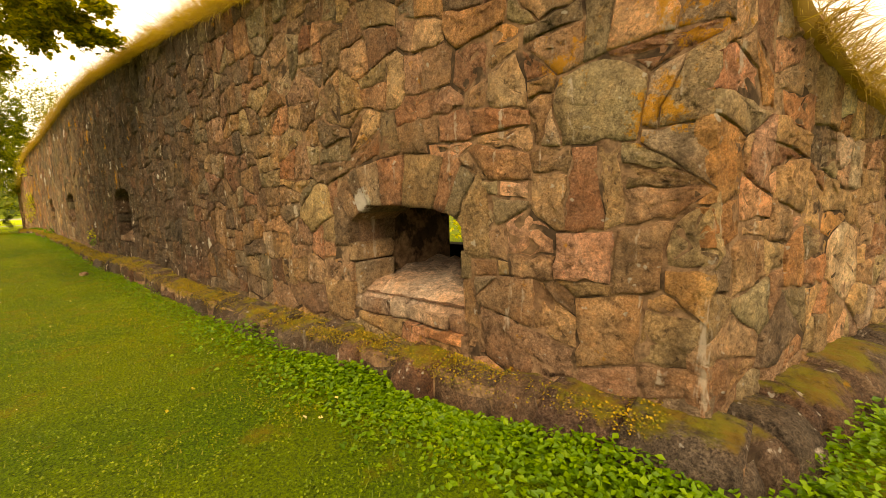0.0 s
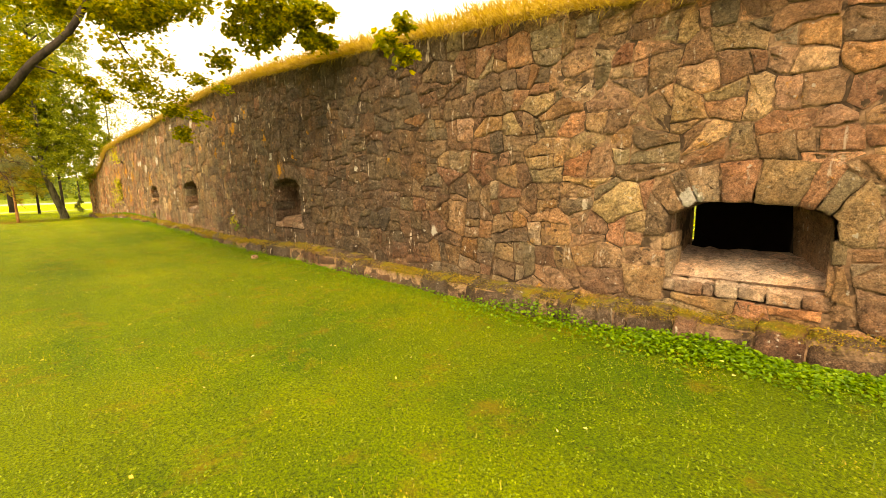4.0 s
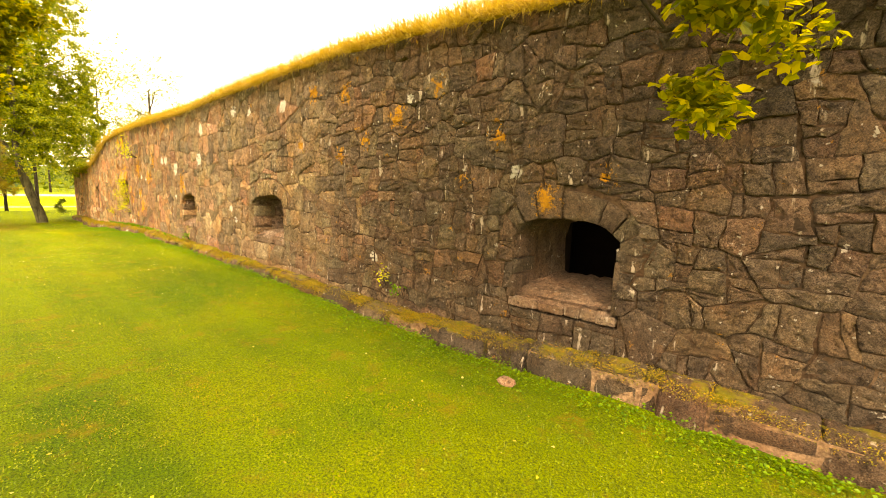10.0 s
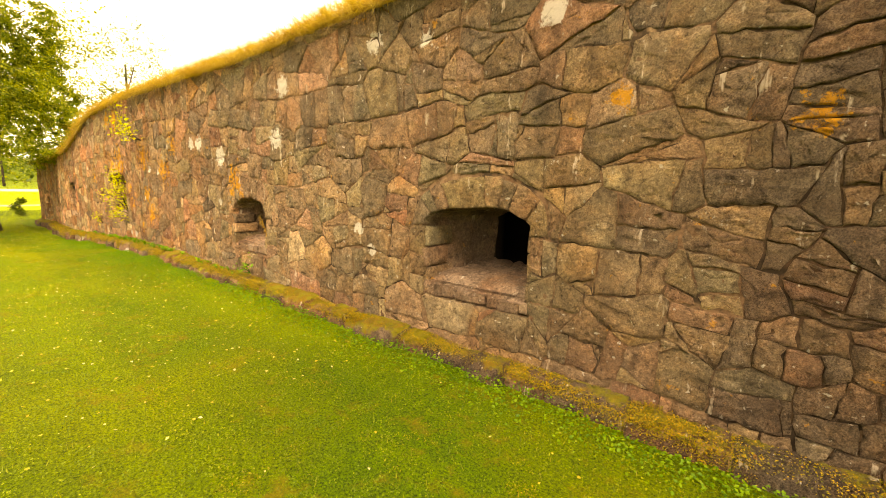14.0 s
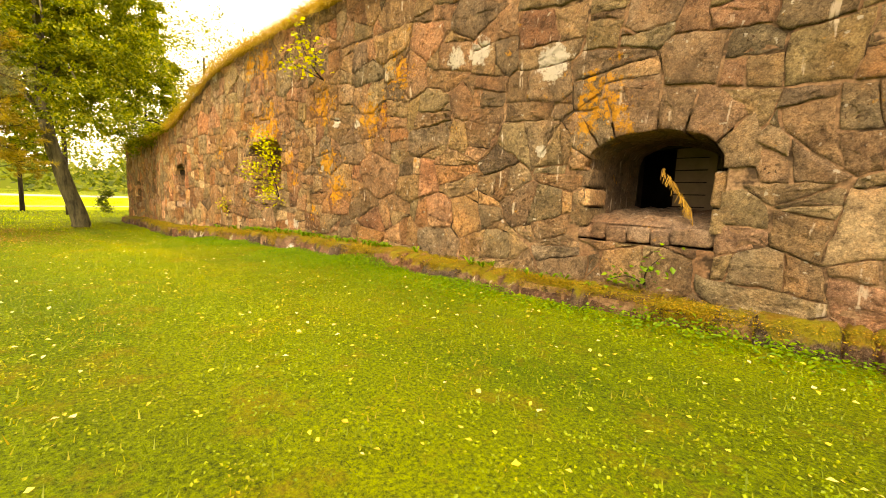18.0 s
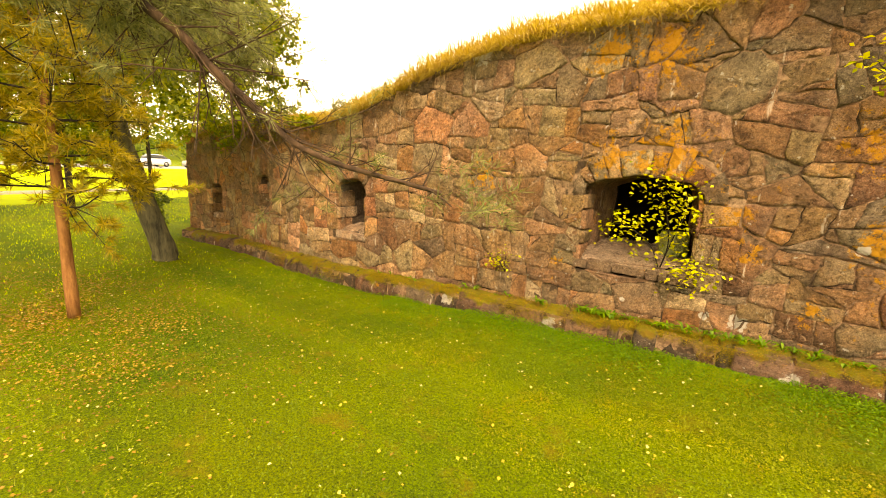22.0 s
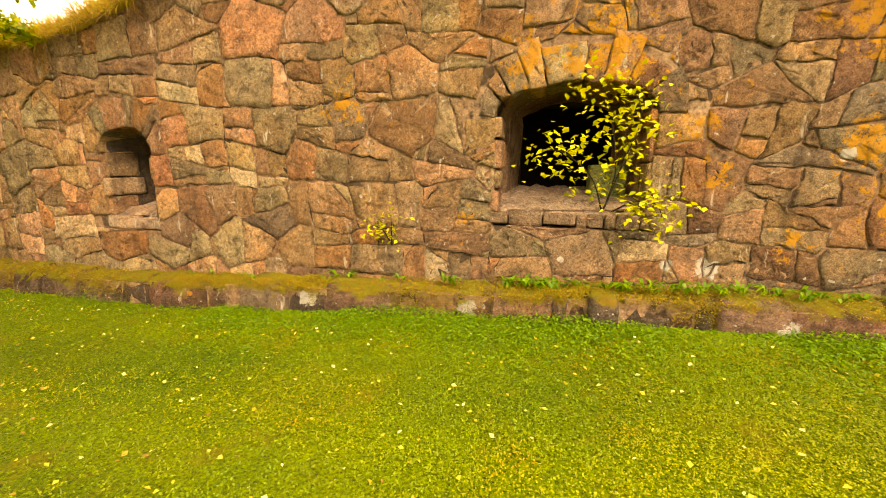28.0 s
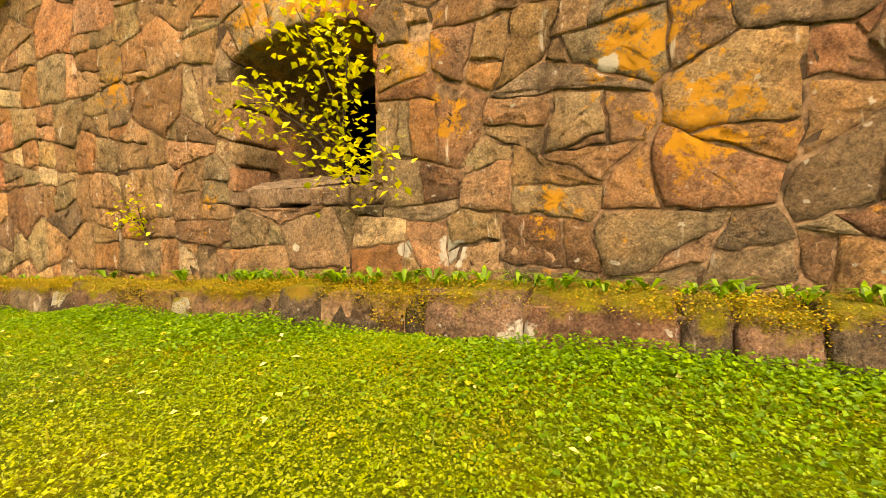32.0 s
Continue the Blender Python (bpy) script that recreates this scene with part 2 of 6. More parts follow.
def granite(name, lichens=True, moss=0.0, spread=0.0):
    """Split granite: each stone's own colour, mineral grain, dark weathering, pale streaks, lichen and moss; shade is
    painted into its hollows.
    """
    b = Nodes(name)
    own = b.n("ShaderNodeObjectInfo")
    base = own.outputs["Color"]
    away = b.n("ShaderNodeVectorMath")
    away.operation = "MULTIPLY_ADD"
    b.link(own.outputs["Random"], away.inputs[0])
    away.inputs[1].default_value = (31.0, 17.0, 23.0)
    b.link(b.place(), away.inputs[2])
    turned = b.n("ShaderNodeVectorRotate")
    turned.rotation_type = "Y_AXIS"
    b.link(away.outputs[0], turned.inputs["Vector"])
    b.link(b.math("MULTIPLY", b.math("SUBTRACT", own.outputs["Random"], 0.5), 3.0), turned.inputs["Angle"])
    mine = turned.outputs[0]
    grain = b.noise(110, 3, 0.7, mine)
    col = b.mix(b.ramp(grain, (0.36, 0.0), (0.64, 1.0)), b.mix(1.0, base, (0.62, 0.58, 0.55), "MULTIPLY"), b.mix(0.16, base, (0.85, 0.72, 0.58)))
    col = b.mix(b.ramp(b.noise(4.5, 5, 0.65, mine), (0.46, 0.0), (0.64, 0.7)), col, b.mix(1.0, col, (0.50, 0.43, 0.38), "MULTIPLY"))
    blotch = b.noise(9, 6, 0.72, mine)
    col = b.mix(1.0, col, b.ramp(blotch, (0.32, (0.42, 0.38, 0.35)), (0.5, (0.97, 0.94, 0.91)), (0.68, (1.6, 1.5, 1.38))), "MULTIPLY")
    col = b.mix(1.0, col, b.ramp(b.noise(38, 5, 0.75, mine), (0.36, (0.66, 0.63, 0.61)), (0.5, (1.0, 0.98, 0.95)), (0.64, (1.3, 1.27, 1.22))), "MULTIPLY")
    warm = b.noise(1.6, 4, 0.6)
    col = b.mix(b.ramp(warm, (0.48, 0.0), (0.66, 0.5)), col, b.mix(1.0, col, (1.30, 0.98, 0.72), "MULTIPLY"))
    # lime runs down from joints, and dark damp streaks
    stretch = b.n("ShaderNodeMapping")
    stretch.inputs["Scale"].default_value = (9.0, 9.0, 1.5)
    b.link(b.place(), stretch.inputs["Vector"])
    run = b.noise(1.5, 4, 0.6, stretch.outputs["Vector"])
    col = b.mix(b.ramp(run, (0.645, 0.0), (0.70, 0.75)), col, (0.68, 0.58, 0.46))
    damp_and_shade = b.n("ShaderNodeMapping")
    damp_and_shade.inputs["Scale"].default_value = (3.2, 3.2, 0.35)
    b.link(b.place(), damp_and_shade.inputs["Vector"])
    col = b.mix(b.ramp(b.noise(1.7, 3, 0.6, damp_and_shade.outputs["Vector"]), (0.56, 0.0), (0.70, 0.6)), col, b.mix(1.0, col, (0.38, 0.37, 0.37), "MULTIPLY"))
    col = b.mix(b.ramp(b.noise(21, 2, 0.5), (0.70, 0.0), (0.735, 0.7)), col, (0.58, 0.54, 0.46))
    if lichens:
        ragged = b.noise(10, 7, 0.78)
        o = b.math("MULTIPLY", spots(b, ORANGE_LICHEN, 0.56), 1.0)
        o = b.math("ADD", b.math("MULTIPLY", o, 0.27), b.math("SUBTRACT", ragged, 0.5))
        thin = b.math("MULTIPLY", b.ramp(b.noise(4.6, 5, 0.72), (0.65, 0.0), (0.69, 0.6)), 1.0)
        o = b.math("MAXIMUM", b.ramp(o, (0.175, 0.0), (0.235, 0.85)), thin)
        col = b.mix(o, col, b.mix(ragged, (0.78, 0.32, 0.008), (0.58, 0.29, 0.015)))
        w = spots(b, WHITE_LICHEN, 0.21)
        w = b.math("ADD", b.math("MULTIPLY", w, 0.6), b.math("SUBTRACT", b.noise(16, 4, 0.7), 0.5))
        col = b.mix(b.ramp(w, (0.17, 0.0), (0.27, 0.9)), col, (0.66, 0.62, 0.54))
    if moss:
        up = b.n("ShaderNodeSeparateXYZ")
        b.link(b.geo.outputs["Normal"], up.inputs[0])
        m = b.math("ADD", b.math("MULTIPLY", up.outputs["Z"], 0.6), b.math("MULTIPLY", b.math("SUBTRACT", b.noise(3.2, 6, 0.7), 0.5), 1.8))
        col = b.mix(b.ramp(m, (0.50 - spread, 0.0), (0.68 - spread, moss)), col, b.mix(b.ramp(b.noise(7, 5, 0.7), (0.46, 0.0), (0.6, 0.85)), b.mix(b.noise(24, 4), (0.15, 0.145, 0.006), (0.32, 0.28, 0.012)), (0.27, 0.155, 0.014)))
    rough_h = b.noise(11, 8, 0.66, mine)
    layer = b.n("ShaderNodeMapping")
    layer.inputs["Scale"].default_value = (1.0, 1.0, 2.4)
    b.link(mine, layer.inputs["Vector"])
    split_h = b.noise(7, 7, 0.7, layer.outputs["Vector"])
    # low parts of the layer bump are painted darker, as shade in hollows
    col = b.mix(b.math("MULTIPLY", b.ramp(split_h, (0.32, 1.0), (0.46, 0.0)), 0.6), col, b.mix(1.0, col, (0.36, 0.31, 0.27), "MULTIPLY"))
    chip = b.n("ShaderNodeTexVoronoi", Scale=17.0)
    b.link(mine, chip.inputs["Vector"])
    nrm = b.bump(split_h, 0.9, 0.08, b.bump(rough_h, 0.9, 0.08))
    nrm = b.bump(chip.outputs["Distance"], 0.4, 0.03, nrm)
    nrm = b.bump(b.noise(60, 6, 0.8, mine), 1.0, 0.03, nrm)
    # pits are dark colour only, shade that the bumps hardly give
    pit = b.ramp(b.noise(19, 6, 0.75, mine), (0.32, 1.0), (0.43, 0.0))
    col = b.mix(b.math("MULTIPLY", pit, 0.6), col, b.mix(1.0, col, (0.28, 0.24, 0.21), "MULTIPLY"))
    return b.done(col, b.ramp(grain, (0.3, 0.72), (0.7, 0.95)), nrm, 0.25)


STONE = granite("weathered_granite")
PLINTH = granite("plinth_granite", moss=0.85, spread=0.0)
MOSSY_PLINTH = granite("mossy_plinth_granite", moss=0.95, spread=0.22)


def mortar_material():
    b = Nodes("old_lime_mortar")
    col = b.mix(b.ramp(b.noise(2.1, 5, 0.65), (0.35, 0.0), (0.65, 1.0)), (0.30, 0.175, 0.105), (0.52, 0.36, 0.235))
    col = b.mix(1.0, col, b.ramp(b.noise(17, 6, 0.75), (0.32, (0.35, 0.31, 0.28)), (0.5, (0.9, 0.87, 0.84)), (0.68, (1.5, 1.44, 1.36))), "MULTIPLY")
    tone = b.n("ShaderNodeObjectInfo")
    col = b.mix(1.0, col, tone.outputs["Color"], "MULTIPLY")
    open_joint = b.noise(4.2, 4, 0.65)
    col = b.mix(b.ramp(open_joint, (0.50, 0.0), (0.58, 0.85)), col, (0.034, 0.024, 0.017))
    return b.done(col, 0.95, b.bump(b.noise(30, 7, 0.75), 1.0, 0.06), 0.1)


MORTAR = mortar_material()


def lawn_material():
    b = Nodes("mown_lawn")
    big = b.noise(0.55, 4, 0.6)
    col = b.mix(b.ramp(big, (0.36, 0.0), (0.66, 1.0)), (0.095, 0.180, 0.002), (0.200, 0.255, 0.004))
    lines = b.n("ShaderNodeMapping")
    lines.inputs["Scale"].default_value = (0.12, 1.35, 1.0)
    b.link(b.place(), lines.inputs["Vector"])
    col = b.mix(b.ramp(b.noise(1.0, 2, 0.5, lines.outputs["Vector"]), (0.42, 0.0), (0.6, 0.45)), col, (0.25, 0.34, 0.006))
    # fine dark specks paint in the shade between the blades
    col = b.mix(b.ramp(b.noise(70, 4, 0.75), (0.32, 0.0), (0.68, 1.0)), b.mix(1.0, col, (0.20, 0.24, 0.2), "MULTIPLY"), b.mix(1.0, col, (1.5, 1.45, 1.3), "MULTIPLY"))
    col = b.mix(b.ramp(b.noise(3.0, 6, 0.75), (0.54, 0.0), (0.68, 0.6)), col, (0.27, 0.18, 0.012))
    return b.done(col, 0.9, b.bump(b.noise(60, 5, 0.75), 1.0, 0.05), 0.15)


LAWN = lawn_material()


def leaf_material(name, dark, light, bright, through_light=0.35, rough=0.55, patchy=False):
    """Leaves that vary from one to the next and let some light through."""
    b = Nodes(name)
    b.place()
    col = b.ramp(b.geo.outputs["Random Per Island"], (0.0, dark), (0.55, light), (1.0, bright))
    if patchy:
        col = b.mix(b.ramp(b.noise(0.9, 5, 0.7), (0.46, 0.0), (0.62, 0.8)), col, b.mix(1.0, col, (1.45, 1.10, 1.2), "MULTIPLY"))
        mown = b.n("ShaderNodeMapping")
        mown.inputs["Scale"].default_value = (0.12, 1.5, 1.0)
        b.link(b.place(), mown.inputs["Vector"])
        col = b.mix(b.ramp(b.noise(1.0, 3, 0.5, mown.outputs["Vector"]), (0.44, 0.0), (0.58, 0.7)), col, b.mix(1.0, col, (1.45, 1.30, 1.1), "MULTIPLY"))
        col = b.mix(b.ramp(b.noise(1.9, 6, 0.75), (0.53, 0.0), (0.65, 0.85)), col, b.mix(1.0, col, (1.45, 0.86, 1.1), "MULTIPLY"))
        col = b.mix(b.ramp(b.noise(1.6, 5, 0.7), (0.34, 0.7), (0.46, 0.0)), col, b.mix(1.0, col, (0.55, 0.68, 0.6), "MULTIPLY"))
    b.done(col, rough, None, 0.35)
    glow = b.n("ShaderNodeBsdfTranslucent")
    b.link(b.mix(1.0, col, (1.3, 1.25, 0.7), "MULTIPLY"), glow.inputs["Color"])
    both = b.n("ShaderNodeMixShader", Fac=through_light)
    b.link(b.bsdf.outputs[0], both.inputs[1])
    b.link(glow.outputs[0], both.inputs[2])
    b.link(both.outputs[0], b.out.inputs["Surface"])
    return b.mat


BLADE = leaf_material("lawn_grass_blades", (0.060, 0.110, 0.002), (0.120, 0.185, 0.003), (0.215, 0.25, 0.008), 0.3, patchy=True)
CLOVER = leaf_material("clover_leaves", (0.105, 0.170, 0.002), (0.155, 0.245, 0.003), (0.215, 0.290, 0.005), 0.3, patchy=True)
# brighter than the near grass: strong light on the far lawn, put into colour
FAR_GRASS = leaf_material("far_grass_painted_sunlit", (0.26, 0.40, 0.004), (0.42, 0.54, 0.008), (0.55, 0.62, 0.014), 0.3)
DRY = leaf_material("dry_golden_grass", (0.28, 0.185, 0.028), (0.43, 0.305, 0.045), (0.55, 0.43, 0.09), 0.4)
WEED = leaf_material("ground_elder_leaves", (0.060, 0.145, 0.004), (0.120, 0.245, 0.005), (0.20, 0.33, 0.008), 0.4)
LEDGE_MOSS = leaf_material("moss_and_litter", (0.10, 0.115, 0.005), (0.28, 0.21, 0.008), (0.46, 0.27, 0.016), 0.2)
MAPLE = leaf_material("maple_leaves", (0.085, 0.115, 0.003), (0.24, 0.245, 0.006), (0.48, 0.41, 0.012), 0.62)
BIRCH = leaf_material("birch_leaves", (0.08, 0.125, 0.008), (0.20, 0.25, 0.014), (0.42, 0.42, 0.03), 0.5)
YELLOW = leaf_material("yellow_autumn_leaves", (0.26, 0.31, 0.01), (0.50, 0.50, 0.012), (0.72, 0.66, 0.05), 0.4)
NEEDLE = leaf_material("pine_needles", (0.085, 0.105, 0.035), (0.17, 0.185, 0.06), (0.29, 0.29, 0.09), 0.3)
GOLD_NEEDLE = leaf_material("golden_pine_needles", (0.15, 0.14, 0.012), (0.30, 0.24, 0.015), (0.50, 0.36, 0.025), 0.35)
WOODS = leaf_material("far_woodland_leaves", (0.05, 0.085, 0.012), (0.12, 0.165, 0.02), (0.26, 0.28, 0.04), 0.35)
FALLEN = leaf_material("fallen_yellow_leaves", (0.34, 0.26, 0.015), (0.55, 0.44, 0.04), (0.62, 0.56, 0.25), 0.1)


def bark_material(name, dark, light, scale=14.0, stretch=0.25):
    b = Nodes(name)
    m = b.n("ShaderNodeMapping")
    m.inputs["Scale"].default_value = (1, 1, stretch)
    b.link(b.place(), m.inputs["Vector"])
    f = b.noise(scale, 6, 0.7, m.outputs["Vector"])
    col = b.mix(b.ramp(f, (0.35, 0.0), (0.65, 1.0)), dark, light)
    return b.done(col, 0.9, b.bump(f, 1.0, 0.03), 0.2)


BARK = bark_material("grey_brown_bark", (0.014, 0.011, 0.008), (0.050, 0.038, 0.026))
PINE_BARK = bark_material("orange_pine_bark", (0.16, 0.065, 0.022), (0.36, 0.17, 0.06))
BIRCH_BARK = bark_material("old_birch_bark", (0.030, 0.028, 0.018), (0.15, 0.135, 0.075), 10.0)


def plain(name, color, rough=0.6, spec=0.4, metal=0.0, scale=30.0, vary=0.25):
    b = Nodes(name)
    col = b.mix(b.ramp(b.noise(scale, 4), (0.3, 0.0), (0.7, vary)), color, tuple(c * 0.6 for c in color))
    b.bsdf.inputs["Metallic"].default_value = metal
    return b.done(col, rough, b.bump(b.noise(scale * 2, 4), 0.15, 0.01), spec)


ROAD = plain("grey_asphalt", (0.30, 0.29, 0.285), 0.9, 0.2, 0, 3.0)
GRAVEL = plain("pale_gravel_path", (0.40, 0.36, 0.28), 0.95, 0.2, 0, 20.0)
CAR_WHITE = plain("white_car_paint", (0.75, 0.75, 0.74), 0.25, 0.5, 0, 4.0, 0.05)
CAR_GREY = plain("silver_car_paint", (0.42, 0.42, 0.40), 0.3, 0.5, 0.4, 4.0, 0.05)
CAR_GLASS = plain("dark_car_glass", (0.02, 0.024, 0.028), 0.08, 0.6, 0, 4.0, 0.05)
RUBBER = plain("black_tyre_rubber", (0.02, 0.02, 0.02), 0.85, 0.2, 0, 20.0)
STEEL = plain("steel_wheel_rim", (0.4, 0.4, 0.4), 0.4, 0.5, 0.8, 20.0)
PLANK = plain("old_grey_planks", (0.15, 0.11, 0.075), 0.85, 0.2, 0, 12.0, 0.6)
DARK_EARTH = plain("dry_turf_soil", (0.34, 0.23, 0.06), 0.95, 0.1, 0, 15.0, 0.7)
STRAW = leaf_material("dry_straw", (0.16, 0.085, 0.010), (0.30, 0.17, 0.018), (0.42, 0.26, 0.04), 0.3)

PINE_LITTER = leaf_material("rusty_pine_litter", (0.16, 0.085, 0.010), (0.30, 0.17, 0.015), (0.42, 0.27, 0.03), 0.1)
BOUGH_BARK = bark_material("brown_pine_twig_bark", (0.024, 0.015, 0.010), (0.10, 0.058, 0.032))
# same far lawn again, its bright light painted into the base colour
BRIGHT_LAWN = plain("far_lawn_painted_bright", (0.42, 0.54, 0.012), 0.95, 0.1, 0, 1.2, 0.5)
# ---- ground ----
CORNER = (-0.40, 0.0)
GROUND = [(60, 0.12), (0, 0.17), (-1, 0.16), (-3.7, 0.10), (-7, 0.10), (-8.2, 0.14), (-10.7, 0.10), (-14, 0.20), (-17.3, 0.27), (-20.8, 0.28), (-22.8, 0.25), (-24.7, 0.15), (-27.4, 0.0), (-34, 0.0), (-60, 0.0)]


def ground_z(x, y):
    near = step_line(x, GROUND)
    fade = min(max((abs(y + 2) - 6) / 20, 0), 1)
    return near * (1 - fade) + 0.05 * fade + 0.012 * math.sin(x * 1.3 + y) * math.sin(y * 1.7)


def spread(lo, hi, fine_lo, fine_hi, step):
    out, s = [fine_lo], step
    while out[0] > lo:
        s *= 1.45
        out.insert(0, max(out[0] - s, lo))
    x = fine_lo
    while x < fine_hi - 1e-6:
        x += step
        out.append(x)
    s = step
    while out[-1] < hi:
        s *= 1.45
        out.append(min(out[-1] + s, hi))
    return out


gx, gy = spread(-900, 700, -42, 4, 0.5), spread(-800, 800, -9, 2, 0.35)
gv = [(x, y, ground_z(x, y)) for y in gy for x in gx]
gf = [(j * len(gx) + i, j * len(gx) + i + 1, (j + 1) * len(gx) + i + 1, (j + 1) * len(gx) + i) for j in range(len(gy) - 1) for i in range(len(gx) - 1)]
tagged(new("ground", mesh_data("ground", gv, gf, LAWN)), "bright green mown lawn with yellowed patches", "lawn", kind="structure")


def strip(name, a, b, width, mat, label, lift):
    """A level strip of ground from a to b, with many cross joints so that it follows the lawn."""
    a, b = Vector(a), Vector(b)
    d = (b - a).normalized()
    s = Vector((-d.y, d.x)) * width / 2
    v, f = [], []
    for i in range(41):
        p = a.lerp(b, i / 40)
        for q in (p - s, p - s * 0.96, p + s * 0.96, p + s):
            v.append((q.x, q.y, ground_z(q.x, q.y) + lift * (1 if q in (p - s * 0.96, p + s * 0.96) else -0.5)))
        if i:
            k = len(v) - 8
            f += [(k + j, k + j + 4, k + j + 5, k + j + 1) for j in range(3)]
    return tagged(new(name, mesh_data(name, v, f, mat)), label, name, kind="structure")


strip("road", (-62, -40), (-93, 60), 7.0, ROAD, "grey asphalt road beyond the lawn", 0.06)
# strip added over the far lawn to carry the painted brightness
strip("field", (-46, -42), (-68, 50), 30.0, BRIGHT_LAWN, "mown grass beyond the lawn, painted bright as in open light", 0.012)
strip("pavement", (-37.5, -30), (-52, 30), 1.3, GRAVEL, "pale gravel footpath across the lawn", 0.03)

# ---- the fortress wall: courses of split stone over a mortar core ----
# top heights fitted to the camera's view, also the fall along the return wall
TOP = [(8, 1.48), (2, 1.58), (1.2, 1.69), (0.5, 1.86), (0.15, 2.25), (0, 2.62), (-2, 2.66), (-3, 2.80), (-4.5, 3.00), (-6, 3.16), (-10, 3.48), (-12, 3.56), (-16, 3.48), (-18, 3.38), (-22.5, 3.36), (-25, 3.24), (-26.3, 3.0), (-27.2, 2.66), (-28.4, 2.36), (-30, 2.30), (-31, 2.26), (-32.3, 2.2), (-33.2, 2.1), (-36, 2.0)]
LEDGE_TOP = [(8, 0.36), (0, 0.38), (-1, 0.36), (-3.7, 0.29), (-6, 0.28), (-8, 0.38), (-10.7, 0.27), (-14, 0.33), (-17, 0.38), (-21, 0.45), (-22.8, 0.44), (-24.5, 0.37), (-27.4, 0.23), (-31, 0.20), (-35, 0.18)]
# x0, x1, sill, spring, crown, crown's x
WINDOWS = [(-2.52, -1.52, 0.58, 0.90, 1.19, -2.05), (-9.36, -8.35, 0.74, 1.27, 1.53, -8.88), (-14.88, -13.80, 0.86, 1.40, 1.60, -14.25),
           (-18.54, -17.68, 0.87, 1.27, 1.53, -18.12), (-24.27, -23.20, 0.95, 1.62, 1.84, -23.72), (-27.99, -27.40, 0.76, 1.34, 1.58, -27.70)]



def area(p):
    return 0.5 * sum(p[i - 1][0] * p[i][1] - p[i][0] * p[i - 1][1] for i in range(len(p)))


def middle(p):
    return sum(q[0] for q in p) / len(p), sum(q[1] for q in p) / len(p)


def cut(p, px, pz, nx, nz):
    """The part of a polygon on the side of the line to which (nx, nz) points."""
    out = []
    for i in range(len(p)):
        a, b = p[i - 1], p[i]
        da, db = (a[0] - px) * nx + (a[1] - pz) * nz, (b[0] - px) * nx + (b[1] - pz) * nz
        if da >= 0:
            out.append(a)
        if da * db < 0:
            t = da / (da - db)
            out.append((a[0] + (b[0] - a[0]) * t, a[1] + (b[1] - a[1]) * t))
    return out


def split_stones(poly, rng, mean, out):
    """Cuts a patch of wall into stones, each cut slanted and off the middle."""
    if len(poly) < 3 or abs(area(poly)) < mean * math.exp(rng.gauss(0, 0.45)) * 1.3:
        out.append(poly)
        return
    w = max(q[0] for q in poly) - min(q[0] for q in poly)
    h = max(q[1] for q in poly) - min(q[1] for q in poly)
    cx, cz = middle(poly)
    ang = rng.gauss(0, 0.13) + (0 if w > h * 1.25 * rng.uniform(0.8, 1.25) else math.pi / 2)
    nx, nz = math.cos(ang), math.sin(ang)
    k = rng.uniform(-0.2, 0.2)
    px, pz = cx + nx * k * w, cz + nz * k * h
    split_stones(cut(poly, px, pz, nx, nz), rng, mean, out)
    split_stones(cut(poly, px, pz, -nx, -nz), rng, mean, out)


